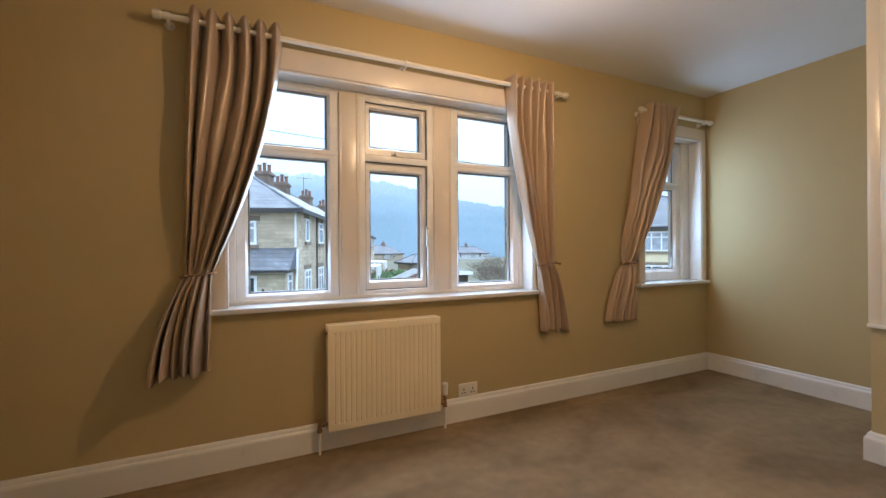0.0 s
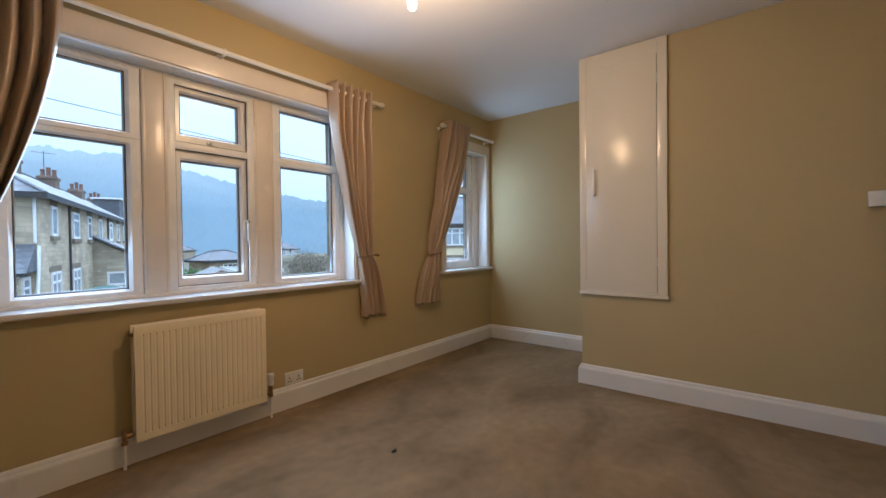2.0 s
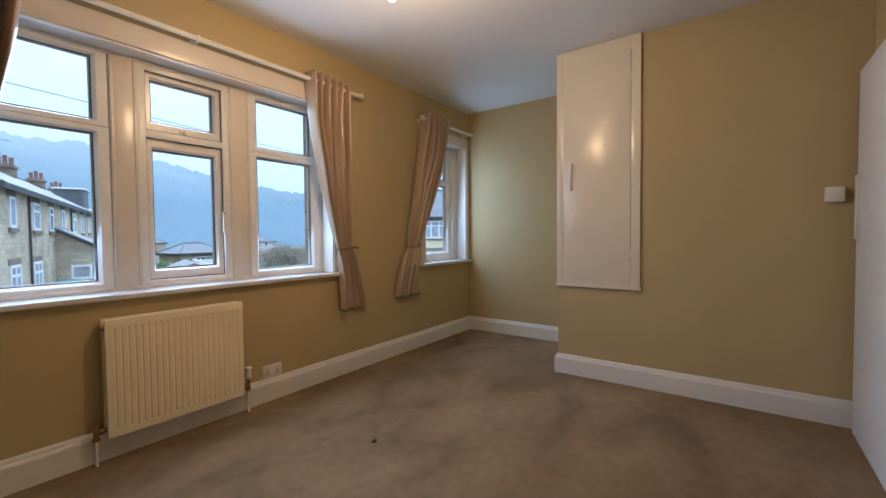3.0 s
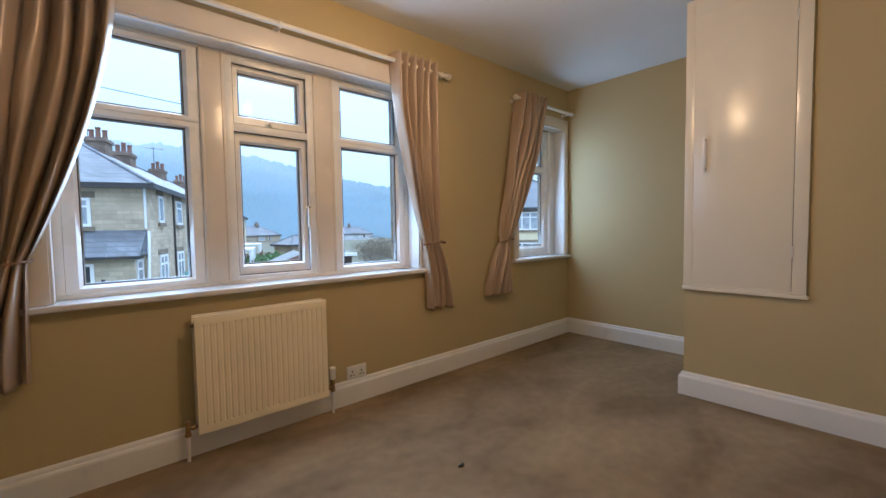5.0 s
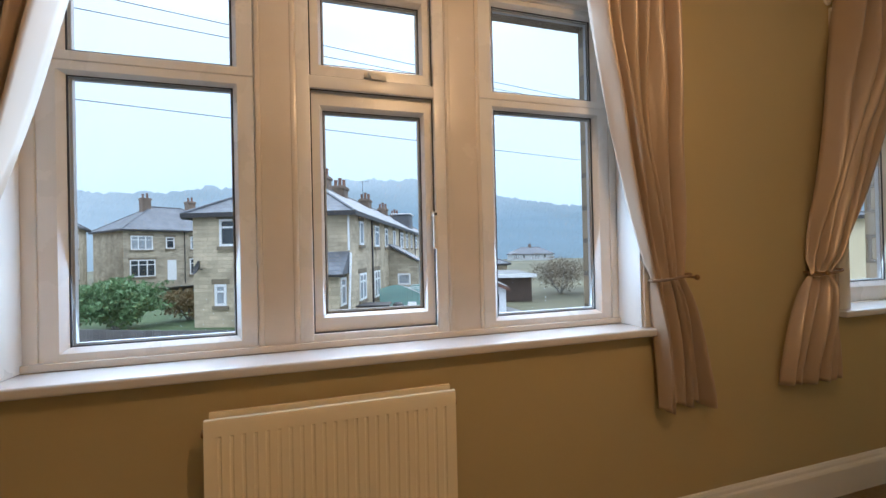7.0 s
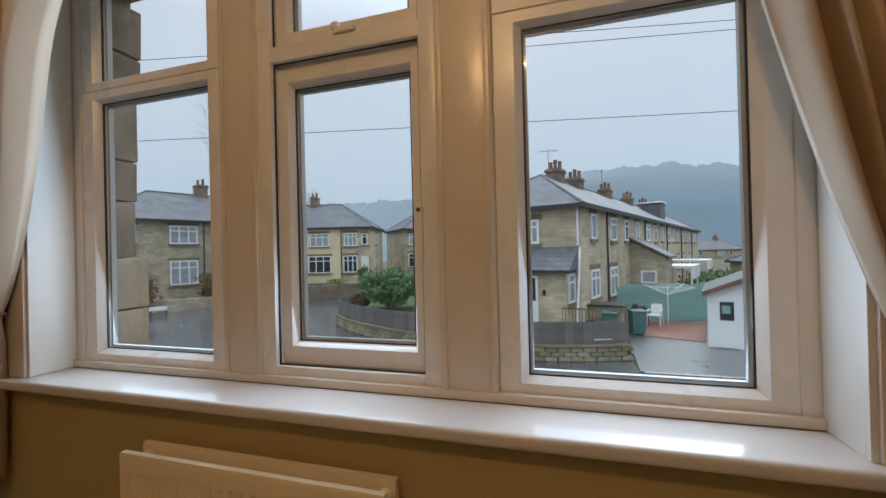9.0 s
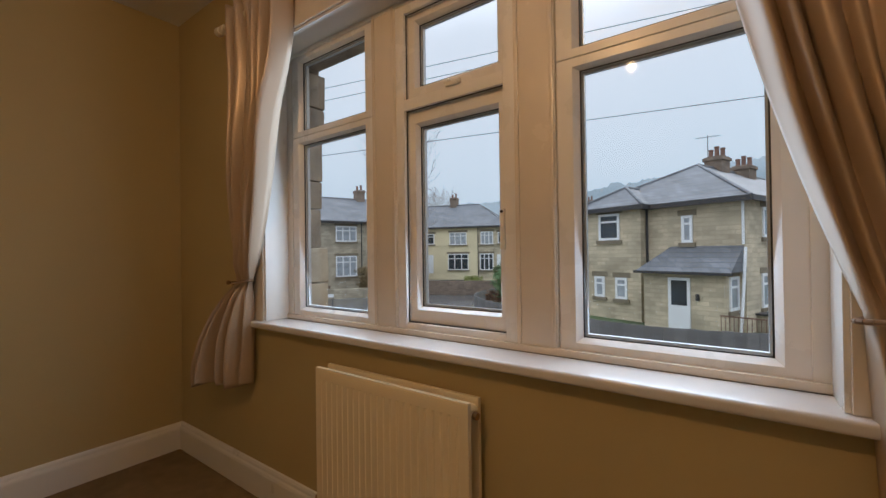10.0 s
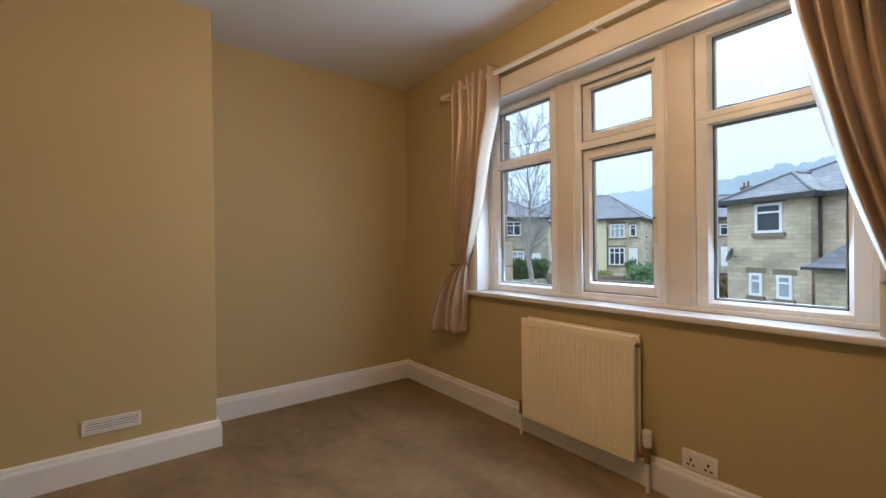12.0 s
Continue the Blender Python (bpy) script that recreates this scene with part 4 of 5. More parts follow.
def terrace_end():
    """The stone terrace across the road: hipped end, small wing, porch, long rear wall."""
    h = thing("terraced_house", (-1.07, 19.787, 0), "pale sandstone terrace with hipped slate roofs and chimneys", "house", turn=-20)
    base, ev = GZ - 0.1, 2.93
    bm = boxes((-3.2, 3.45, 0.0, 46.0, base, ev))
    part("wall", bm, SANDSTONE, h, "", None, True)
    part("wing_wall", boxes((-3.12, -0.04, -0.45, 0.004, base, ev - 0.01)), SANDSTONE, h, "", None, True)
    hip_roof(h, -3.4, 3.45, 0.0, 46.0, ev, [(-0.05, 4.6, 5.15), (-0.05, 42.0, 5.15)])
    hip_roof(h, -3.12, -0.04, -0.45, 3.4, ev + 0.015, [(-1.58, 1.1, 4.0), (-1.58, 3.0, 4.0)])
    for y in (6.6, 9.0, 15.6, 22.5, 29.0, 36.0):
        chimney(h, -0.05 + (0.3 if y > 8 else 0), y, 4.5, 5.75 - (0.25 if y > 8 else 0), 0.8, 0.95, 3)
    for x, y in ((-0.5, 6.7), (0.1, 15.4)):
        bm = bmesh.new()
        tube(bm, (x, y, 5.4), (x, y, 7.0), 0.018, seg=5)
        tube(bm, (x - 0.5, y - 0.2, 6.9), (x + 0.5, y + 0.2, 6.9), 0.012, seg=5)
        for k in range(6):
            t_ = -0.45 + 0.18 * k
            tube(bm, (x + t_, y + 0.4 * t_ - 0.22, 6.9), (x + t_, y + 0.4 * t_ + 0.22, 6.9), 0.008, seg=4)
        part("aerial", bm, FASCIA, h, "thin television aerial", None, True)
    dm = bmesh.new()
    box(dm, 0.9, 2.6, 24.2, 26.6, 3.5, 5.0)
    d = part("dormer", dm, SLATE, h, "boxy slate-hung dormer", None, True)
    part("dormer_roof", boxes((0.75, 2.75, 24.05, 26.75, 5.0, 5.12), bevel=0.02), WHITEPAINT, d, "", None, True)
    fr = ("front", -0.45)
    opening(h, fr, -1.95, 1.58, 1.0, 1.14, 1, 0.66, True)
    opening(h, fr, -2.2, -0.90, 0.50, 0.90, 1, 0.62, False)
    opening(h, fr, -1.18, -0.92, 0.54, 0.90, 1, 0.62, False)
    opening(h, ("front", 0.0), 1.36, 1.40, 0.40, 1.03, 1, 0.66, False)
    downpipe(h, (0.02, -0.06, base), (0.02, -0.06, ev - 0.1))
    sd = ("right", 3.45)
    for k in range(5):
        o = 8.6 * k
        opening(h, sd, o + 1.45, 1.55, 0.72, 1.10, 1, 0, False)
        opening(h, sd, o + 4.5, 1.50, 1.10, 1.14, 1, 0.66, False)
        opening(h, sd, o + 7.3, 1.50, 0.8, 1.14, 1, 0.66, True)
        opening(h, sd, o + 1.3, -1.0, 1.2, 1.24, 2, 0.66, False)
        opening(h, sd, o + 4.3, -1.2, 1.3, 1.42, 2, 0.66, False)
        downpipe(h, (3.52, o + 3.75, base), (3.52, o + 3.75, ev - 0.1))
    downpipe(h, (3.40, -0.06, 1.3), (3.40, -0.06, ev - 0.1), 0.045, WHITEPAINT)
    downpipe(h, (3.55, -0.9, base), (3.55, -0.3, 1.2), 0.05, WHITEPAINT)
    # Porch with a lean-to slate roof.
    porch = boxes((0.42, 3.25, -1.05, 0.003, base, 0.38))
    part("porch_wall", porch, SANDSTONE, h, "buff stone porch", None, True)
    bm = bmesh.new()
    v = [bm.verts.new(p) for p in ((0.22, -1.27, 0.36), (3.47, -1.27, 0.36), (3.47, 0.02, 0.36), (0.22, 0.02, 0.36), (0.95, 0.012, 1.27), (3.40, 0.012, 1.27))]
    for f in ((0, 1, 5, 4), (1, 2, 5), (3, 0, 4), (2, 3, 4, 5), (0, 3, 2, 1)):
        bm.faces.new([v[i] for i in f])
    part("porch_roof", bm, SLATE, h, "dark slate lean-to roof", None, True)
    part("porch_gutter", boxes((0.16, 3.52, -1.35, -1.262, 0.26, 0.36)), FASCIA, h, "", None, True)
    pf = ("front", -1.05)
    opening(h, pf, 1.36, -1.80, 0.76, 1.93, 1, 0.0, True, False, True)
    opening(h, ("right", 3.25), -0.85, -0.95, 0.7, 1.15, 1, 0.66, False)
    lan = bmesh.new()
    box(lan, 2.32, 2.42, -1.15, -1.05, -0.65, -0.42, 0.02)
    part("wall_lantern", lan, FASCIA, h, "black wall lantern beside the door", None, True)
    # Dish on the wing.
    bm = bmesh.new()
    lathe(bm, (-2.75, -0.80, 0.72), [(0.02, 0.10), (0.18, 0.06), (0.30, 0.0), (0.31, -0.02), (0.18, 0.04), (0.02, 0.08)], 18, "y")
    bmesh.ops.transform(bm, matrix=Matrix.Translation((-2.75, -0.80, 0.72)) @ Matrix.Rotation(radians(-40), 4, "Z") @ Matrix.Rotation(radians(-22), 4, "X") @ Matrix.Translation((2.75, 0.80, -0.72)), verts=bm.verts)
    tube(bm, (-2.75, -0.72, 0.70), (-2.75, -0.44, 0.62), 0.02, seg=8)
    part("satellite_dish", bm, FASCIA, h, "dark satellite dish on a bracket", 40, True)
    # Rear lean-to and white canopy further along.
    bm = bmesh.new()
    a = [bm.verts.new(p) for p in ((3.454, 8.4, base), (5.25, 8.4, base), (5.25, 8.4, 0.55), (3.454, 8.4, 1.55), (3.454, 10.4, base), (5.25, 10.4, base), (5.25, 10.4, 0.55), (3.454, 10.4, 1.55))]
    for f in ((0, 1, 2, 3), (5, 4, 7, 6), (1, 5, 6, 2), (3, 2, 6, 7), (4, 0, 3, 7), (4, 5, 1, 0)):
        bm.faces.new([a[i] for i in f])
    part("rear_extension", bm, GREYSTONE, h, "stone lean-to behind the terrace", None, True)
    bm = bmesh.new()
    a = [bm.verts.new(p) for p in ((3.46, 8.2, 1.62), (5.45, 8.2, 0.51), (5.45, 10.6, 0.51), (3.46, 10.6, 1.62), (3.46, 8.2, 1.72), (5.45, 8.2, 0.61), (5.45, 10.6, 0.61), (3.46, 10.6, 1.72))]
    for f in ((0, 1, 2, 3), (7, 6, 5, 4), (0, 4, 5, 1), (1, 5, 6, 2), (2, 6, 7, 3), (3, 7, 4, 0)):
        bm.faces.new([a[i] for i in f])
    part("extension_roof", bm, SLATE, h, "", None, True)
    opening(h, ("front", 8.4), 4.0, -0.85, 0.8, 0.7, 1, 0.0, False, False)
    for y0 in (10.9, 21.5):
        bm = bmesh.new()
        box(bm, 3.454, 6.3, y0, y0 + 3.2, -0.12, 0.0)
        for x, y in ((6.1, y0 + 0.1), (6.1, y0 + 3.1), (5.0, y0 + 0.1)):
            box(bm, x, x + 0.1, y - 0.05, y + 0.05, base, -0.12)
        box(bm, 6.15, 6.3, y0 + 0.002, y0 + 3.198, -0.75, -0.121)
        part("canopy", bm, WHITEPAINT, h, "white lean-to canopy", None, True)


def semi(at, turn, w, d, eave, rise, mats, label, rows, chim, split=0.5):
    """A pair of houses: walls, hipped roof, windows by (u, z, w, h, lights, dark) and chimneys by (x, y)."""
    h = thing("semi_detached_house", at, label, "house", "houses across the side road", turn=turn)
    if len(mats) == 2:
        part("wall", boxes((0, w * split, 0, d, -0.6, eave)), mats[0], h, "", None, True)
        part("wall", boxes((w * split + 0.003, w, 0, d, -0.6, eave)), mats[1], h, "", None, True)
    else:
        part("wall", boxes((0, w, 0, d, -0.6, eave)), mats[0], h, "", None, True)
    hip_roof(h, 0, w, 0, d, eave, [(d * 0.5, d / 2, eave + rise), (w - d * 0.5, d / 2, eave + rise)])
    for x, y in chim:
        chimney(h, x, y, eave + 0.1, eave + rise + 0.9, 0.8, 0.95, 2)
    for u, z, ww, hh, n, dark in rows:
        opening(h, ("front", 0.0), u, z, ww, hh, n, 0.68 if n < 9 else 0, dark, True, n == 9)
    for z in (0.8, 3.5):
        opening(h, ("right", w), d * 0.35, z, 0.8, 1.2, 1, 0.66, True)
    downpipe(h, (w * split, -0.06, -0.3), (w * split, -0.06, eave - 0.1))
    return h


def pair_rows(w):
    out = []
    for k in (0, 1):
        o = k * w / 2
        out += [(o + 0.6, 3.3, 1.9, 1.4, 3, False), (o + 3.7, 3.4, 0.8, 1.2, 1, True), (o + 0.5, 0.6, 2.2, 1.7, 3, True), (o + 3.8, 0.1, 0.85, 2.1, 9, True)]
    return out


terrace_end()
semi((-27.6, 20.4, GZ + 0.70), 70, 13.0, 8.0, 5.65, 2.55, [GREYSTONE], "weathered stone semi-detached pair with slate roof", [(4.15, 3.9, 1.9, 1.35, 3, False), (8.5, 3.9, 1.5, 1.35, 2, True), (4.15, 0.85, 1.9, 1.8, 3, False), (8.2, 0.85, 2.1, 1.6, 3, False), (1.2, 3.9, 0.9, 1.3, 1, True), (1.3, 0.1, 0.9, 2.1, 9, True), (11.2, 0.1, 0.9, 2.1, 9, True)], [(8.0, 4.0)])
semi((-32.0, 36.6, -1.35), 17, 14.4, 8.0, 5.3, 2.9, [RENDER, SANDSTONE], "cream-rendered and stone semi-detached pair", [
    (7.9, 3.3, 2.0, 1.4, 3, False), (5.2, 3.4, 0.9, 1.2, 1, True), (7.7, 0.5, 2.4, 1.8, 3, True), (5.0, 0.1, 0.95, 2.1, 9, True), (1.5, 3.3, 2.0, 1.4, 3, False),
    (11.5, 3.3, 1.4, 1.4, 3, False), (13.4, 3.4, 0.6, 1.2, 1, True), (11.4, 0.5, 1.5, 1.8, 3, True), (13.3, 0.1, 0.8, 2.1, 9, True)], [(7.3, 4.0)], 0.778)
semi((-17.3, 47.7, -1.3), 40, 11.0, 8.0, 5.3, 2.8, [GREYSTONE], "grey stone semi-detached pair up the side road", pair_rows(11), [(3.4, 4.0), (8.0, 4.0)])
semi((-44.0, 58.0, -1.4), 25, 13.0, 8.0, 5.3, 2.8, [GREYSTONE], "distant stone semi-detached pair", pair_rows(13), [(6.5, 4.0)])
semi((21.0, 25.5, GZ), -48, 13.0, 8.0, 5.0, 2.6, [RENDER], "pale rendered pair beyond the drive", pair_rows(13), [(6.5, 4.0)])
semi((30.0, 118.0, -5.0), 20, 16.0, 8.0, 4.8, 2.6, [GREYSTONE], "stone pair far down the valley", pair_rows(16), [(5.0, 4.0), (11.0, 4.0)])
# Render greyed in its base colour for the mist in between.
semi((62.0, 125.0, -5.0), -15, 14.0, 8.0, 4.6, 2.4, [material("mist_greyed_render", (0.55, 0.57, 0.58), 0.85, spread=0.1, scale=0.5)], "pale pair far down the valley", pair_rows(14), [(7.0, 4.0)])


# ---- garden wall, fences, sheds ----
gw = thing("garden_wall", (-3, 16, GZ), "low mossy stone garden wall with dark board fence on top", "garden wall", kind="structure")
rnd = random.Random(5)
line = [Vector(p) for p in FENCE]
legs = [(b - a).length for a, b in zip(line, line[1:])]


def along(s):
    for a, b, n in zip(line, line[1:], legs):
        if s <= n:
            return a + (b - a) * (s / n), math.atan2((b - a).y, (b - a).x)
        s -= n
    return line[-1], math.atan2((line[-1] - line[-2]).y, (line[-1] - line[-2]).x)


total = sum(legs)
stone_mesh, board_mesh = [], []
for k in range(6):
    b = bmesh.new()
    box(b, -0.19, 0.19, -0.13, 0.13, 0.0, 0.142, 0.022, 1)
    for v in b.verts:
        v.co += 0.012 * noise.noise_vector(v.co * 9 + Vector((k * 7, 0, 0)))
    me = bpy.data.meshes.new("stone")
    b.to_mesh(me)
    b.free()
    me.materials.append(MOSSY)
    stone_mesh.append(me)
b = bmesh.new()
box(b, -0.142, 0.142, -0.012, 0.012, 0.0, 0.72, 0.004, 1)
me = bpy.data.meshes.new("board")
b.to_mesh(me)
b.free()
me.materials.append(FENCEWOOD)
for row in range(3):
    s = 0.1 + 0.2 * (row % 2)
    while s < min(total, 21.0):
        p, a = along(s)
        o = new("stone", stone_mesh[rnd.randrange(6)])
        o.parent = gw
        o.matrix_parent_inverse = gw.matrix_basis.inverted()
        o.matrix_basis = pose(p.x, p.y, GZ + row * 0.15, 0, 0, math.degrees(a))
        s += 0.395
cop = bmesh.new()
sweep(cop, [tuple(p) for p in FENCE], [(-0.16, GZ + 0.45), (0.16, GZ + 0.45), (0.16, GZ + 0.52), (-0.16, GZ + 0.52)])
part("coping", cop, LINTEL, gw, "flat stone coping")
s = 0.15
while s < min(total, 23.0):
    p, a = along(s)
    o = new("board", me)
    o.parent = gw
    o.matrix_parent_inverse = gw.matrix_basis.inverted()
    o.matrix_basis = pose(p.x, p.y, GZ + 0.52 + rnd.uniform(-0.01, 0.01), 0, 0, math.degrees(a))
    s += 0.288

for k in range(6):
    x = 2.46 + 0.095 * k
    part("letter_mark", boxes((x, x + 0.055, 15.215 + (x - 2.4) * 0.336, 15.232 + (x - 2.4) * 0.336, -1.75, -1.70)), WHITEPAINT, gw, "small white lettering too faint to read", None)


def shed():
    h = thing("garden_shed", (6.3, 17.75, GZ + 0.05), "small white timber shed with grey felt roof", "shed", turn=-17)
    w, d, e, r = 2.36, 3.4, 1.92, 2.42
    bm = bmesh.new()
    f = [bm.verts.new(p) for p in ((0, 0, 0), (w, 0, 0), (w, 0, e), (w / 2, 0, r), (0, 0, e))]
    k = [bm.verts.new((v.co.x, d, v.co.z)) for v in f]
    bm.faces.new(f), bm.faces.new(k[::-1])
    for i in range(5):
        bm.faces.new((f[i], f[(i + 1) % 5], k[(i + 1) % 5], k[i]))
    part("wall", bm, WHITEPAINT, h, "", None, True)
    for s in (-1, 1):
        bm = bmesh.new()
        x0, x1 = w / 2, w / 2 + s * (w / 2 + 0.14)
        z1 = e - (r - e) * 0.14 / (w / 2)
        q = [bm.verts.new(p) for p in ((x0, -0.2, r + 0.01), (x1, -0.2, z1 + 0.01), (x1, d + 0.2, z1 + 0.01), (x0, d + 0.2, r + 0.01), (x0, -0.2, r + 0.06), (x1, -0.2, z1 + 0.06), (x1, d + 0.2, z1 + 0.06), (x0, d + 0.2, r + 0.06))]
        for i in ((0, 1, 2, 3), (7, 6, 5, 4), (0, 4, 5, 1), (1, 5, 6, 2), (2, 6, 7, 3), (3, 7, 4, 0)):
            bm.faces.new([q[j] for j in i])
        part("roof_slope", bm, FELT, h, "grey felt roof", None, True)
        bm = bmesh.new()
        q = [bm.verts.new(p) for p in ((x0, -0.215, r - 0.10), (x1, -0.215, z1 - 0.10), (x1, -0.215, z1 + 0.05), (x0, -0.215, r + 0.05), (x0, -0.19, r - 0.10), (x1, -0.19, z1 - 0.10), (x1, -0.19, z1 + 0.05), (x0, -0.19, r + 0.05))]
        for i in ((3, 2, 1, 0), (4, 5, 6, 7), (0, 1, 5, 4), (2, 3, 7, 6), (1, 2, 6, 5), (3, 0, 4, 7)):
            bm.faces.new([q[j] for j in i])
        part("bargeboard", bm, TERRACOTTA, h, "red-brown bargeboard", None, True)
    dr = bmesh.new()
    box(dr, 0.28, 0.84, -0.035, -0.001, 0.03, 1.72, 0.008)
    dr = part("door", dr, WHITEPAINT, h, "white boarded door", None, True)
    part("door_window", boxes((0.36, 0.76, -0.045, -0.036, 0.95, 1.58)), DARKPANE, dr, "", None, True)
    part("window_sticker", boxes((0.42, 0.66, -0.048, -0.0455, 1.18, 1.46)), TEAL, dr, "teal patch in the door window", None, True)
    for x0, x1 in ((1.02, 1.58), (1.70, 2.06)):
        bm = bmesh.new()
        frame_bars(bm, x0 - 0.05, x1 + 0.05, 1.02, 1.68, 0.05, -0.035, -0.001, 0)
        wn_ = part("window", bm, WHITEPAINT, h, "", None, True)
        part("pane", boxes((x0 - 0.01, x1 + 0.01, -0.02, -0.006, 1.06, 1.64)), DARKPANE, wn_, "", None, True)


shed()

tf = thing("teal_fence", (7, 23.4, GZ), "faded teal board fence with a wavy top", "fence")
a, b_ = Vector((3.9, 22.6)), Vector((10.2, 24.2))
n = 44
for k in range(n):
    p = a + (b_ - a) * (k + 0.5) / n
    hgt = 1.62 + 0.14 * abs(math.sin(math.pi * k / 11))
    o = part("board", boxes((-0.068, 0.068, -0.012, 0.012, 0, hgt), bevel=0.003), TEAL, tf, "", None, True)
    o.matrix_basis = pose(p.x - 7, p.y - 23.4, 0.05, 0, 0, 14)

bk = thing("coal_bunker", (2.45, 19.35, -1.95), "small stone coal bunker with a dark lid", "bunker", turn=-15)
part("wall", boxes((0, 1.35, 0, 1.0, -0.45, 0.75)), GREYSTONE, bk, "", None, True)
part("lid", boxes((-0.08, 1.43, -0.1, 1.1, 0.75, 0.82), bevel=0.01), FASCIA, bk, "", None, True)
part("hatch", boxes((0.6, 1.1, -0.03, -0.002, -0.35, 0.45), bevel=0.01), FASCIA, bk, "", None, True)


def wheelie_bin(at, turn, label):
    b = thing("wheelie_bin", at, label, "bin", "wheelie bins", turn=turn)
    bm = boxes((-0.27, 0.27, -0.30, 0.30, 0.06, 0.92), bevel=0.03)
    for v in bm.verts:
        if v.co.z < 0.4:
            v.co.x *= 0.82
            v.co.y *= 0.82
    part("body", bm, BINTEAL, b, "", 40, True)
    part("lid", boxes((-0.30, 0.30, -0.34, 0.32, 0.92, 1.0), bevel=0.025), BINTEAL, b, "", 40, True)
    for x in (-0.24, 0.24):
        bm = bmesh.new()
        lathe(bm, (x, 0.26, 0.10), [(0.10, -0.025), (0.10, 0.025)], 14, "x")
        part("wheel", bm, FASCIA, b, "", 40, True)


wheelie_bin((4.3, 19.4, GZ + 0.05), 12, "teal plastic wheelie bin beside the patio")
wheelie_bin((3.25, 18.75, GZ + 0.05), -14, "dark teal plastic wheelie bin before the coal bunker")


def plastic_chair(at, turn):
    c = thing("plastic_chair", at, "white moulded plastic garden chair on the patio", "chair", turn=turn)
    part("seat", boxes((-0.25, 0.25, -0.24, 0.24, 0.42, 0.46), bevel=0.015), WHITEPAINT, c, "", 40, True)
    bm = boxes((-0.25, 0.25, 0.22, 0.26, 0.46, 0.90), bevel=0.015)
    for v in bm.verts:
        v.co.y += (v.co.z - 0.46) * 0.22
        v.co.x *= 1 - (v.co.z - 0.46) * 0.25
    part("backrest", bm, WHITEPAINT, c, "", 40, True)
    for x in (-0.25, 0.25):
        part("armrest", boxes((x - 0.03, x + 0.03, -0.22, 0.27, 0.64, 0.67), bevel=0.01), WHITEPAINT, c, "", 40, True)
        for y in (-0.21, 0.21):
            bm = bmesh.new()
            tube(bm, (x * 1.08, y * 1.1, 0), (x, y, 0.64 if y < 0 else 0.44), 0.022, 0.028, 8)
            part("leg", bm, WHITEPAINT, c, "", 60, True)


plastic_chair((5.35, 21.6, GZ + 0.08), -25)

ry = thing("rotary_dryer", (5.9, 21.7, GZ + 0.07), "white rotary washing line open on the patio", "washing line")
bm = bmesh.new()
tube(bm, (0, 0, 0), (0, 0, 1.75), 0.02, seg=8)
part("post", bm, WHITEPAINT, ry, "", 60, True)
for k in range(4):
    q = math.pi / 4 + k * math.pi / 2
    bm = bmesh.new()
    tube(bm, (0, 0, 1.35), (1.2 * math.cos(q), 1.2 * math.sin(q), 1.75), 0.016, seg=6)
    part("arm", bm, WHITEPAINT, ry, "", 60, True)
    for r in (0.6, 0.9, 1.18):
        bm = bmesh.new()
        q2, z = q + math.pi / 2, 1.35 + 0.4 * r / 1.2
        tube(bm, (r * math.cos(q), r * math.sin(q), z), (r * math.cos(q2), r * math.sin(q2), z), 0.008, seg=4)
        part("line", bm, WHITEPAINT, ry, "", None, True)
cb = thing("compost_bin", (4.75, 21.9, GZ + 0.07), "black domed plastic compost bin", "bin")
bm = bmesh.new()
lathe(bm, (0, 0, 0), [(0.42, 0.0), (0.40, 0.35), (0.34, 0.65), (0.26, 0.85), (0.12, 0.92)], 20)
part("body", bm, FASCIA, cb, "", 40, True)

gr = thing("lean_to_garage", (12.6, 27.0, GZ), "low dark timber garage with a pale flat roof", "garage", turn=-15)
part("wall", boxes((0, 2.4, 0, 6.0, 0, 1.75)), material("dark_creosote", (0.07, 0.05, 0.04), 0.85, spread=0.25, scale=2, bump=0.4, bump_scale=20), gr, "", None, True)
part("roof", boxes((-0.25, 2.65, -0.3, 6.3, 1.75, 1.87), bevel=0.02), FELT, gr, "pale flat roof", None, True)
part("fascia_board", boxes((-0.30, 2.70, -0.36, -0.303, 1.66, 1.90), bevel=0.01), WHITEPAINT, gr, "white painted fascia board", None, True)
part("fascia_board", boxes((-0.31, -0.253, -0.30, 6.3, 1.66, 1.90), bevel=0.01), WHITEPAINT, gr, "white painted fascia board", None, True)
bfc = thing("boundary_fence", (9.6, 22.0, GZ), "red-brown close-boarded garden fence beside the shed", "fence", turn=72)
for k in range(34):
    part("board", boxes((k * 0.15, k * 0.15 + 0.142, -0.012, 0.012, 0, 1.45 + 0.02 * (k % 3)), bevel=0.004), REDWOOD, bfc, "", None, True)
sheet("grass_strip", [(8.9, 17.2), (9.7, 17.1), (10.6, 22.0), (9.9, 22.2)], GZ + 0.03, GZ + 0.09, GRASS, "narrow grass strip beside the shed drive", "lawn")
gr2 = thing("stone_outbuilding", (17.0, 43.0, GZ), "small stone outbuilding with dark roof in the gardens", "shed", turn=10)
part("wall", boxes((0, 4.5, 0, 3.5, 0, 2.0)), GREYSTONE, gr2, "", None, True)
hip_roof(gr2, 0, 4.5, 0, 3.5, 2.0, [(1.4, 1.75, 3.0), (3.1, 1.75, 3.0)])
opening(gr2, ("front", 0.0), 1.4, 0.7, 1.6, 0.95, 3, 0, True)

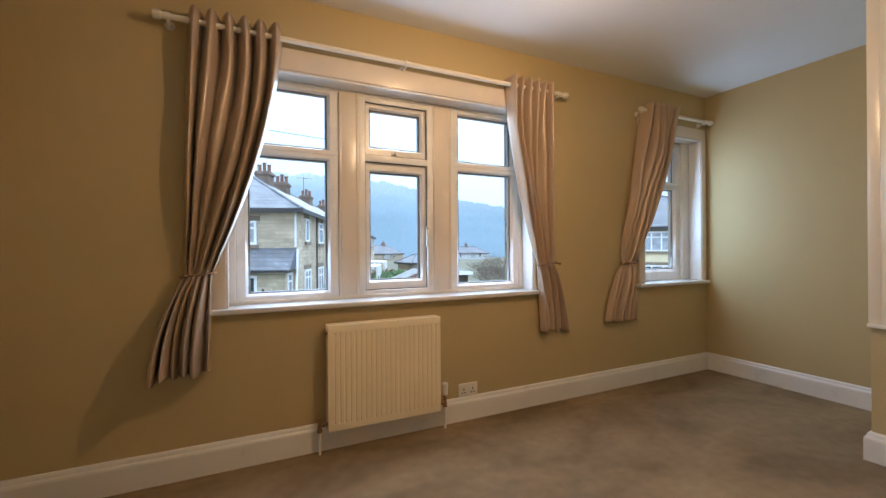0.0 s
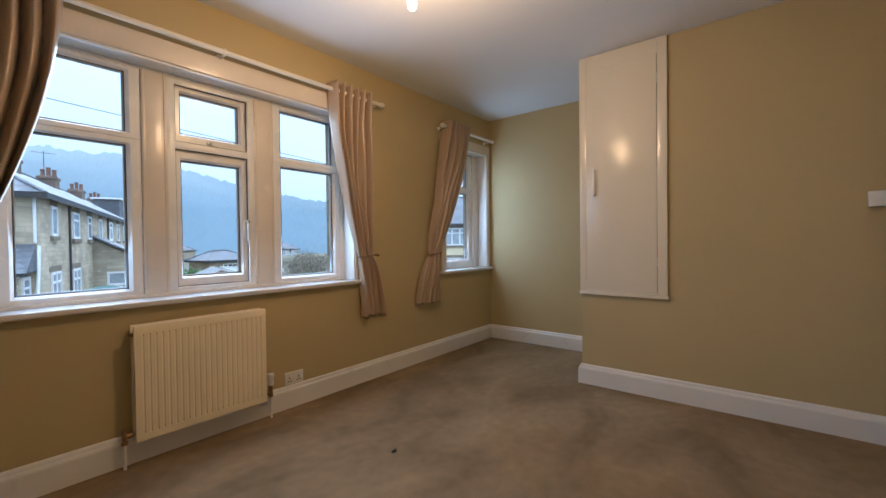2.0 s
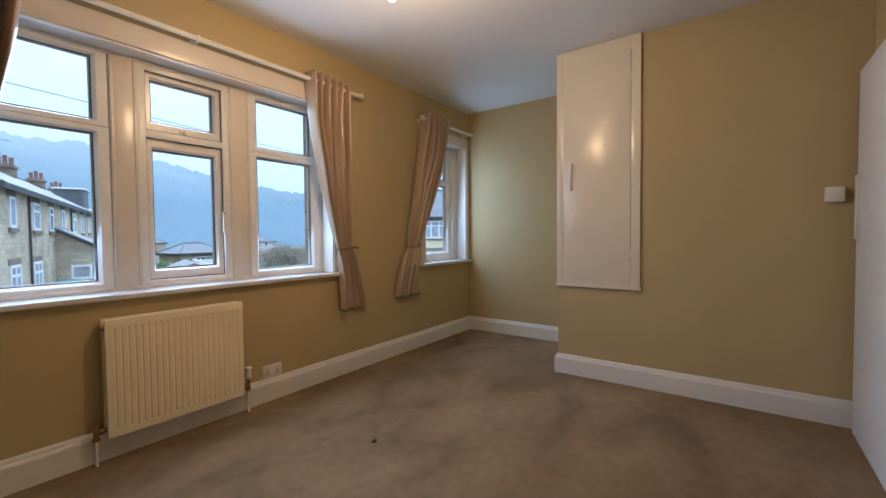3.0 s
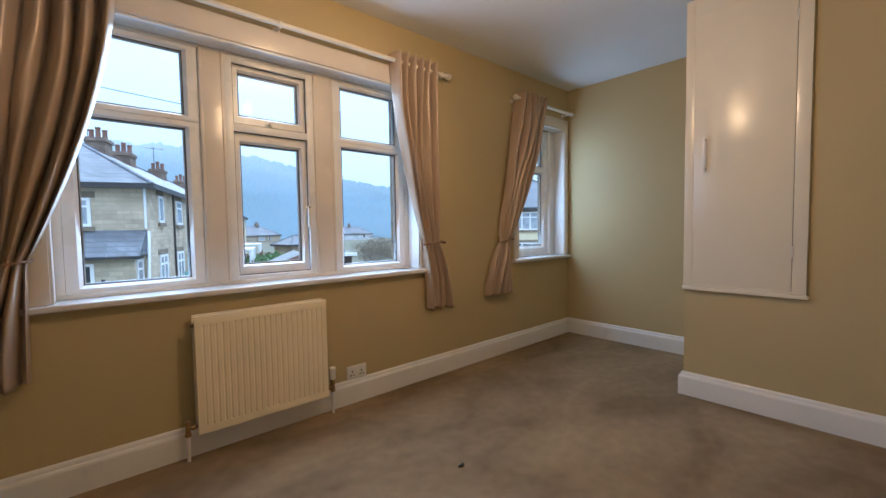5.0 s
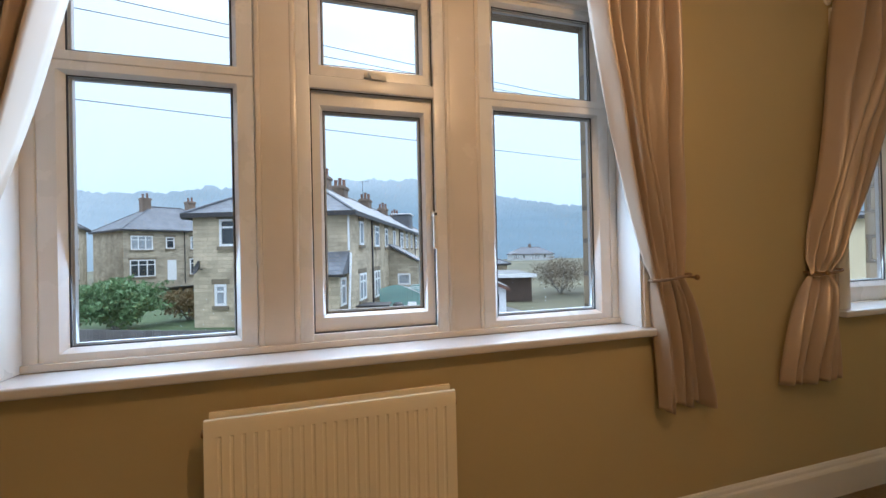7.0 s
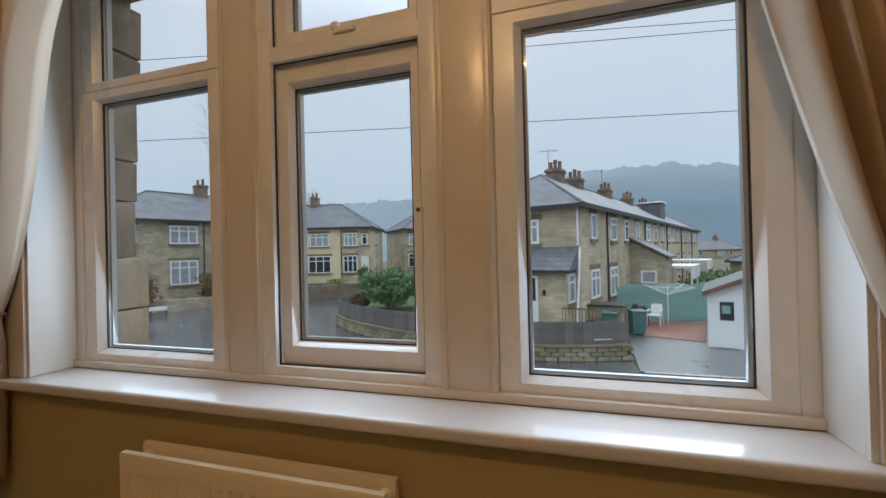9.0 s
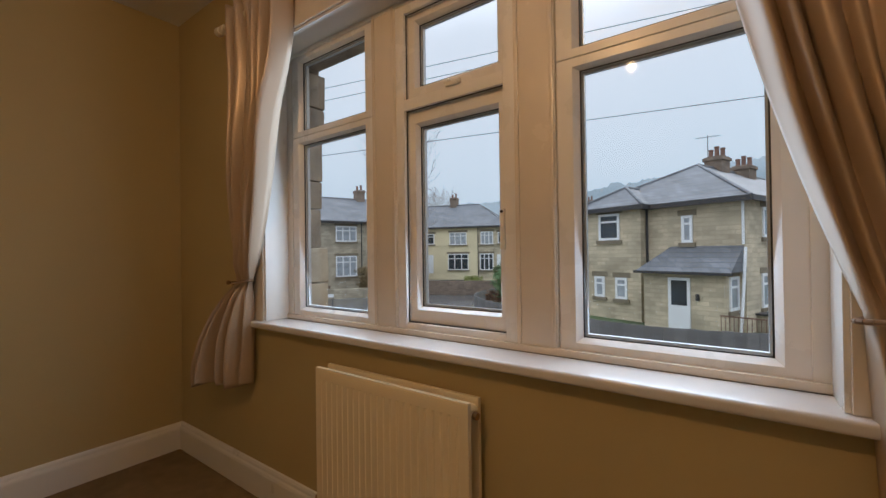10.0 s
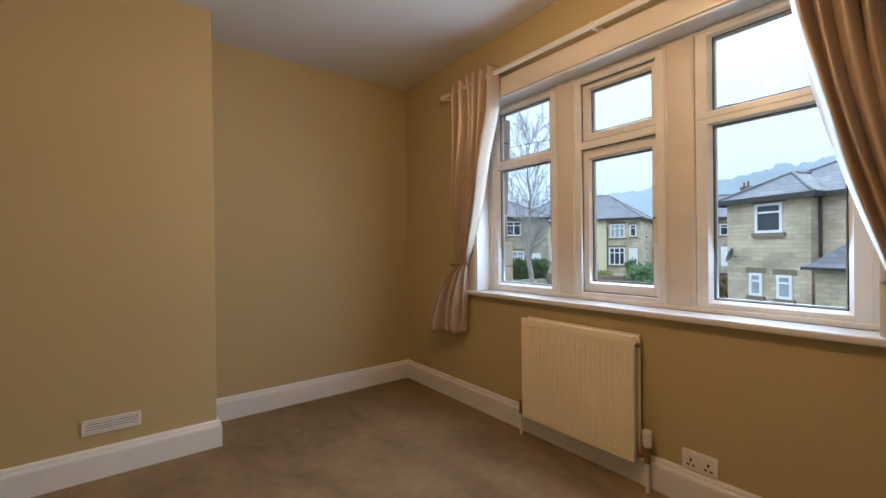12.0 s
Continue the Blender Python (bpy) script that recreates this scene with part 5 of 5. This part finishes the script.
sg = thing("street_sign", (-21.8, 19.9, GZ), "white street name plate on short posts by the kerb", "sign", turn=50)
part("plate", boxes((-0.45, 0.45, -0.015, 0.015, 0.45, 0.68), bevel=0.004), WHITEPAINT, sg, "", None, True)
for x in (-0.38, 0.38):
    part("post", boxes((x - 0.03, x + 0.03, 0.016, 0.06, 0, 0.66)), FASCIA, sg, "", None, True)

rl = thing("porch_railing", (0.0, 17.9, -1.8), "low brown metal railing by the porch", "railing", turn=-15)
part("top_rail", boxes((1.5, 2.75, -0.02, 0.02, 0.72, 0.76)), TERRACOTTA, rl, "", None, True)
for k in range(11):
    x = 1.52 + k * 0.12
    part("baluster", boxes((x - 0.01, x + 0.01, -0.01, 0.01, 0, 0.72)), TERRACOTTA, rl, "", None, True)


# ---- walls, hedges, shrubs and trees ----
LEAF = material("evergreen_leaves", (0.13, 0.22, 0.09), 0.6, spread=0.4, scale=3)
HEDGE = material("hedge_leaves", (0.085, 0.135, 0.05), 0.7, spread=0.4, scale=3)
YELLOWGREEN = material("yellow_green_leaves", (0.22, 0.25, 0.06), 0.7, spread=0.35, scale=3)
TAWNY = material("winter_beech_leaves", (0.20, 0.145, 0.07), 0.85, spread=0.4, scale=3)
# Brown scrub with the mist before it mixed into the colour.
MISTBROWN = material("mist_paled_scrub", (0.20, 0.17, 0.125), 0.9, spread=0.35, scale=1.5)
RUST = material("winter_bracken", (0.16, 0.085, 0.05), 0.9, spread=0.4, scale=2)
BARK = material("birch_bark", (0.30, 0.27, 0.24), 0.85, spread=0.3, scale=5, bump=0.5, bump_scale=30)
# Grey twigs, lightened in base colour as if seen through mist.
TWIG = material("mist_paled_twigs", (0.32, 0.31, 0.30), 0.9, spread=0.2)


def leaves(bm, centre, size, count, leaf, rnd, square=False):
    """Many small bent leaf clumps inside an uneven egg."""
    for _ in range(count):
        d = Vector((rnd.gauss(0, 1), rnd.gauss(0, 1), rnd.gauss(0, 1))).normalized()
        if square:
            d = d / max(abs(d.x), abs(d.y), abs(d.z)) ** 0.85
        r = rnd.random() ** 0.4 * (0.78 + 0.35 * noise.noise(d * 2.3 + Vector(centre)) + 0.22 * noise.noise(d * 6.0 + Vector(centre)))
        p = Vector(centre) + Vector((d.x * size[0] * r, d.y * size[1] * r, d.z * size[2] * r))
        m = Matrix.Translation(p) @ Euler((rnd.uniform(0, 6.3), rnd.uniform(0, 6.3), rnd.uniform(0, 6.3))).to_matrix().to_4x4()
        s = leaf * rnd.uniform(0.6, 1.3)
        v = [bm.verts.new(m @ Vector(q)) for q in ((-s, 0, 0), (0, -s * 0.5, s * 0.2), (s, 0, 0), (0, s * 0.5, s * 0.2))]
        bm.faces.new((v[0], v[1], v[2])), bm.faces.new((v[0], v[2], v[3]))


def shrub(at, size, count, leaf, mat, label, seed, name="shrub", category="shrub"):
    rnd = random.Random(seed)
    t = thing(name, at, label, category)
    bm = bmesh.new()
    for k in range(5):
        a = 2 * math.pi * k / 5 + rnd.random()
        tube(bm, (0, 0, -0.1), (size[0] * 0.5 * math.cos(a), size[1] * 0.5 * math.sin(a), size[2] * 1.2), 0.05, 0.015, 6)
    part("stems", bm, TWIG, t, "", None, True)
    bm = bmesh.new()
    leaves(bm, (0, 0, size[2]), size, count, leaf, rnd, name == "hedge")
    part("foliage", bm, mat, t, "", None, True)
    return t


shrub((-7.3, 21.4, -1.82), (2.1, 1.6, 1.2), 8000, 0.085, LEAF, "large glossy evergreen shrub in the lawn", 3)
shrub((-9.0, 21.2, -1.82), (0.8, 0.7, 0.45), 500, 0.09, RUST, "low rust-brown shrub behind the fence", 4)
shrub((-5.0, 23.0, -1.82), (1.5, 0.9, 0.85), 2200, 0.08, TAWNY, "brown twiggy shrub beside the stone house", 5)
shrub((11.5, 33.0, GZ), (2.6, 2.0, 1.0), 1300, 0.16, LEAF, "green shrubs in the far gardens", 6)
shrub((16.5, 36.0, GZ), (3.4, 2.5, 1.0), 4000, 0.08, MISTBROWN, "leafless brown scrub by the garages", 7)
shrub((19.5, 30.0, GZ), (3.0, 2.5, 1.65), 7000, 0.06, MISTBROWN, "wide brown leafless winter bush", 8)
shrub((-16.6, 31.2, -1.97), (1.3, 0.8, 0.6), 900, 0.09, YELLOWGREEN, "low yellow-green shrub in a front garden", 31)
shrub((-14.4, 32.9, -1.97), (1.3, 0.7, 0.55), 900, 0.09, YELLOWGREEN, "low yellow-green hedge behind a garden wall", 32)
shrub((13.2, 31.5, GZ), (1.4, 1.2, 0.55), 900, 0.09, YELLOWGREEN, "bright green winter shrub in the gardens", 33)
shrub((12.2, 38.0, GZ), (2.2, 1.6, 0.9), 900, 0.16, RUST, "russet hedge behind the terrace", 9)
shrub((-16.0, 35.0, -1.97), (0.8, 0.8, 1.1), 700, 0.12, HEDGE, "clipped dark conifer in a front garden", 10)
shrub((-24.7, 20.8, GZ), (1.4, 1.4, 1.4), 2600, 0.09, RUST, "leafless brown bush at the road corner", 12)
for k in range(6):
    t_ = k / 5
    shrub((-23.3 + 1.5 * t_, 25.3 + 4.4 * t_, GZ + 0.25), (0.8, 0.95, 1.2), 2600, 0.10, HEDGE if k > 1 else TAWNY, "clipped green garden hedge along the pavement" if k > 1 else "clipped brown beech hedge along the pavement", 20 + k, "hedge", "hedge")

lw = thing("boundary_wall", (-21.6, 26, GZ), "low dark stone boundary wall by the side road", "wall", kind="structure")
bm = bmesh.new()
sweep(bm, [(-24.5, 21.3), (-21.6, 25.2), (-20.45, 28.75)], [(0, GZ), (0, GZ + 0.75), (0.28, GZ + 0.75), (0.28, GZ)])
part("walling", bm, GREYSTONE, lw)
lw2 = thing("boundary_wall", (-17, 29, GZ), "low dark stone front garden wall", "wall", kind="structure")
bm = bmesh.new()
sweep(bm, [(-20.2, 28.6), (-17.5, 28.9), (-12.5, 32.5)], [(0, GZ), (0, GZ + 1.15), (0.3, GZ + 1.15), (0.3, GZ)])
part("walling", bm, STACK, lw2)
sheet("front_garden", [(-20.3, 29.1), (-17.6, 29.4), (-12.5, 33.0), (-12.5, 45.5), (-20.9, 45.5)], GZ - 0.03, -1.95, GRASS, "front gardens behind the dark stone wall", "lawn")


def bare_tree(at, height, seed, label):
    """A leafless birch: one tapered leader, rising limbs all the way up, and three orders of fine twigs."""
    rnd = random.Random(seed)
    t = thing("tree", at, label, "tree")
    bm, tw = bmesh.new(), bmesh.new()

    def rod(p, q, r0, r1):
        d = (q - p).normalized()
        side = d.orthogonal().normalized()
        other = d.cross(side)
        ring = [side, -0.5 * side + 0.87 * other, -0.5 * side - 0.87 * other]
        lo, hi = [tw.verts.new(p + v * r0) for v in ring], [tw.verts.new(q + v * r1) for v in ring]
        for k in range(3):
            tw.faces.new((lo[k], lo[(k + 1) % 3], hi[(k + 1) % 3], hi[k]))

    def limb(p, d, length, r, depth):
        for step in range(3):
            q = p + d * (length / 3)
            rod(p, q, r * (1 - 0.28 * step), r * (0.72 - 0.28 * step) + 0.002)
            if depth < 3:
                for k in range(2):
                    turn = Euler((rnd.uniform(-0.75, 0.75), rnd.uniform(-0.75, 0.75), 0)).to_matrix()
                    limb(p + (q - p) * rnd.uniform(0.3, 1), (turn @ d + Vector((0, 0, 0.15))).normalized(), length * rnd.uniform(0.38, 0.55), max(0.011, r * 0.5), depth + 1)
            bend = Vector((rnd.uniform(-0.15, 0.15), rnd.uniform(-0.15, 0.15), 0.12))
            p, d = q, (d + bend).normalized()

    p = Vector((0, 0, -0.2))
    for k in range(10):
        q = Vector((0.10 * rnd.uniform(-1, 1), 0.10 * rnd.uniform(-1, 1), height * (k + 1) / 10))
        tube(bm, p, q, 0.19 * (1 - k / 10) + 0.012, 0.19 * (0.9 - k / 10) + 0.012, 8)
        if k > 1:
            for m in range(7):
                a = rnd.uniform(0, 6.3)
                reach = height * (0.27 * math.sin(math.pi * min(1, (k - 0.6) / 9.5)) + 0.06)
                limb(p + (q - p) * rnd.random(), Vector((0.62 * math.cos(a), 0.62 * math.sin(a), 0.8)).normalized(), reach, 0.05 * (1.1 - k / 10), 1)
        p = q
    part("trunk", bm, BARK, t, "pale birch trunk", 60, True)
    part("twigs", tw, TWIG, t, "fine bare twigs", None, True)


bare_tree((-18.6, 24.6, GZ), 12.6, 2, "tall leafless birch by the side road")
bare_tree((-34.0, 50.0, -2.0), 11.0, 6, "leafless tree behind the houses")

# Overhead cables between poles out of sight.
for k, (z, off) in enumerate(((4.85, 0.0), (7.35, 0.0), (7.0, 0.0))):
    c = thing("overhead_cable", (-0.9, 13.1, z), "thin black overhead cable across the street", "cable", "overhead cables")
    bm = bmesh.new()
    dirn, mid = Vector((0.978, 0.208, 0)), Vector((-0.9, 13.1, z))
    prev = None
    for i in range(25):
        s = (i - 12) * 3.2
        p = mid + dirn * s + Vector((0, 0, 0.0004 * s * s * (1 if k else 0.3) + (0.012 * s if k == 2 else 0)))
        if prev is not None:
            tube(bm, prev, p, 0.010, seg=5)
        prev = p
    part("cable", bm, WIREBLACK, c)


# ---- the hill, its mist put in as glowing colour ----
def hill():
    m = bpy.data.materials.new("woods_with_haze_glow")
    m.use_nodes = True
    n, l = m.node_tree.nodes, m.node_tree.links
    p = n["Principled BSDF"]
    p.inputs["Base Color"].default_value, p.inputs["Roughness"].default_value = (0.045, 0.06, 0.04, 1), 1.0
    p.inputs["Specular IOR Level"].default_value = 0.0
    # Emission paints blue haze over the woods, paler with height and towards -x.
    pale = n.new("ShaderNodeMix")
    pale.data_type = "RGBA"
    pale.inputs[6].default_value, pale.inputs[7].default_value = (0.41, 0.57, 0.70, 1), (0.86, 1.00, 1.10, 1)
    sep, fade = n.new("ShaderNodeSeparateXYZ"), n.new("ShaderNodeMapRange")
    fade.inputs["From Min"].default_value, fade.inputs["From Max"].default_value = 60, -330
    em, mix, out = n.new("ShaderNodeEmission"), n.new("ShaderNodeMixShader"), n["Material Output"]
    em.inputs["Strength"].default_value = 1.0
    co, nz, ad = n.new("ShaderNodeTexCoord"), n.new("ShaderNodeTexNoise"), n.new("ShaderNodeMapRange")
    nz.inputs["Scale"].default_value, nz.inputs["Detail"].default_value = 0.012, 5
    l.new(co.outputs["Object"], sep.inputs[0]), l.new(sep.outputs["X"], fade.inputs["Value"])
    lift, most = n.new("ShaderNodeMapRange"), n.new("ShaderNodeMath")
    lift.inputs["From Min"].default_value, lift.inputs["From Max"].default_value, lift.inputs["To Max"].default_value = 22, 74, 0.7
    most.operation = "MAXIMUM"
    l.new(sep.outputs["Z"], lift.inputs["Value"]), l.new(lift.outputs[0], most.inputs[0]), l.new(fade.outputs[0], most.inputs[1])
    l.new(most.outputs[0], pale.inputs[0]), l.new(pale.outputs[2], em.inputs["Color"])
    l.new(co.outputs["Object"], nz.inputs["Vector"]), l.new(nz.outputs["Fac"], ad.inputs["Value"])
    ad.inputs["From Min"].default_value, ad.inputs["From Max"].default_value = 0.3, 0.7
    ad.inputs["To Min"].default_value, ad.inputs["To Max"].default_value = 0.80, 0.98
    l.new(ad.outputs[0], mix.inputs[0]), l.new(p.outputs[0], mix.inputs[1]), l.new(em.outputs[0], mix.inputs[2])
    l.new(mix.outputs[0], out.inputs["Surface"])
    crest = [(-75, 5.5), (-45, 6.0), (-30, 6.6), (-18, 7.4), (-9, 8.6), (4, 9.9), (11, 9.9), (19, 8.8), (27, 6.9), (35, 5.5), (50, 4.6), (80, 4.0)]
    cols, rows = 620, 26
    bm = bmesh.new()
    grid = []
    for i in range(cols + 1):
        az = -75 + 155 * i / cols
        for (a0, e0), (a1, e1) in zip(crest, crest[1:]):
            if a0 <= az <= a1:
                el = e0 + (e1 - e0) * (az - a0) / (a1 - a0)
                break
        col = []
        for j in range(rows + 1):
            s = j / rows
            r = 150 + 260 * s
            top = 1.2 + 410 * math.tan(radians(el))
            z = GZ - 1 + (top - GZ + 1) * (s ** 1.25)
            x, y = r * math.sin(radians(az)), r * math.cos(radians(az))
            z += (1.3 * noise.noise((x * 0.16, y * 0.16, 0)) + 1.3 * noise.noise((x * 0.45, y * 0.45, 3)) + 4.0 * max(0, noise.noise((x * 0.05, y * 0.05, 9)) - 0.15)) * (0.25 + s)
            crown = 0.5 * noise.noise((az * 0.5, 4.0, 1.0)) + 0.5 * noise.noise((az * 1.6, s * 3, 5.0)) + 0.7 * abs(noise.noise((az * 2.6, s * 8, 2.0)))
            z += 3.4 * max(-0.3, crown) * s ** 6
            col.append(bm.verts.new((x, y, z)))
        base = bm.verts.new((420 * math.sin(radians(az)), 420 * math.cos(radians(az)), GZ - 1))
        col.append(base)
        grid.append(col)
    for a, b in zip(grid, grid[1:]):
        for j in range(rows + 1):
            bm.faces.new((a[j], a[j + 1], b[j + 1], b[j]))
    structure("backdrop", bm, m, "wooded hillside with blue mist put in as glow", "hill")


hill()

# ---- the rest of the house that holds the room ----
own = thing("own_house", (1.7, 0.7, GZ), "stone house walls and slate roof round the bedroom", "house", kind="structure")
part("outer_wall", boxes((XL - 0.6, XL - 0.2, YB - 0.6, 2.47, GZ, 2.998)), STONE, own)
part("outer_wall", boxes((XR + 0.2, XR + 0.6, YB - 0.6, 2.47, GZ, 2.998)), STONE, own)
part("outer_wall", boxes((XL - 0.198, XR + 0.198, YB - 0.6, YB - 0.2, GZ, 2.998)), STONE, own)
bm = bmesh.new()
X0, X1, Y0, Y1, Z0 = XL - 0.9, XR + 0.9, YB - 0.9, OUT + 0.3, 3.003
q = [bm.verts.new(p) for p in ((X0, Y0, Z0), (X1, Y0, Z0), (X1, Y1, Z0), (X0, Y1, Z0), (X0 + 2.2, (Y0 + Y1) / 2, Z0 + 1.9), (X1 - 2.2, (Y0 + Y1) / 2, Z0 + 1.9))]
for f in ((0, 1, 5, 4), (1, 2, 5), (2, 3, 4, 5), (3, 0, 4), (3, 2, 1, 0)):
    bm.faces.new([q[k] for k in f])
part("roof", bm, SLATE, own, "wet grey slate roof", None)
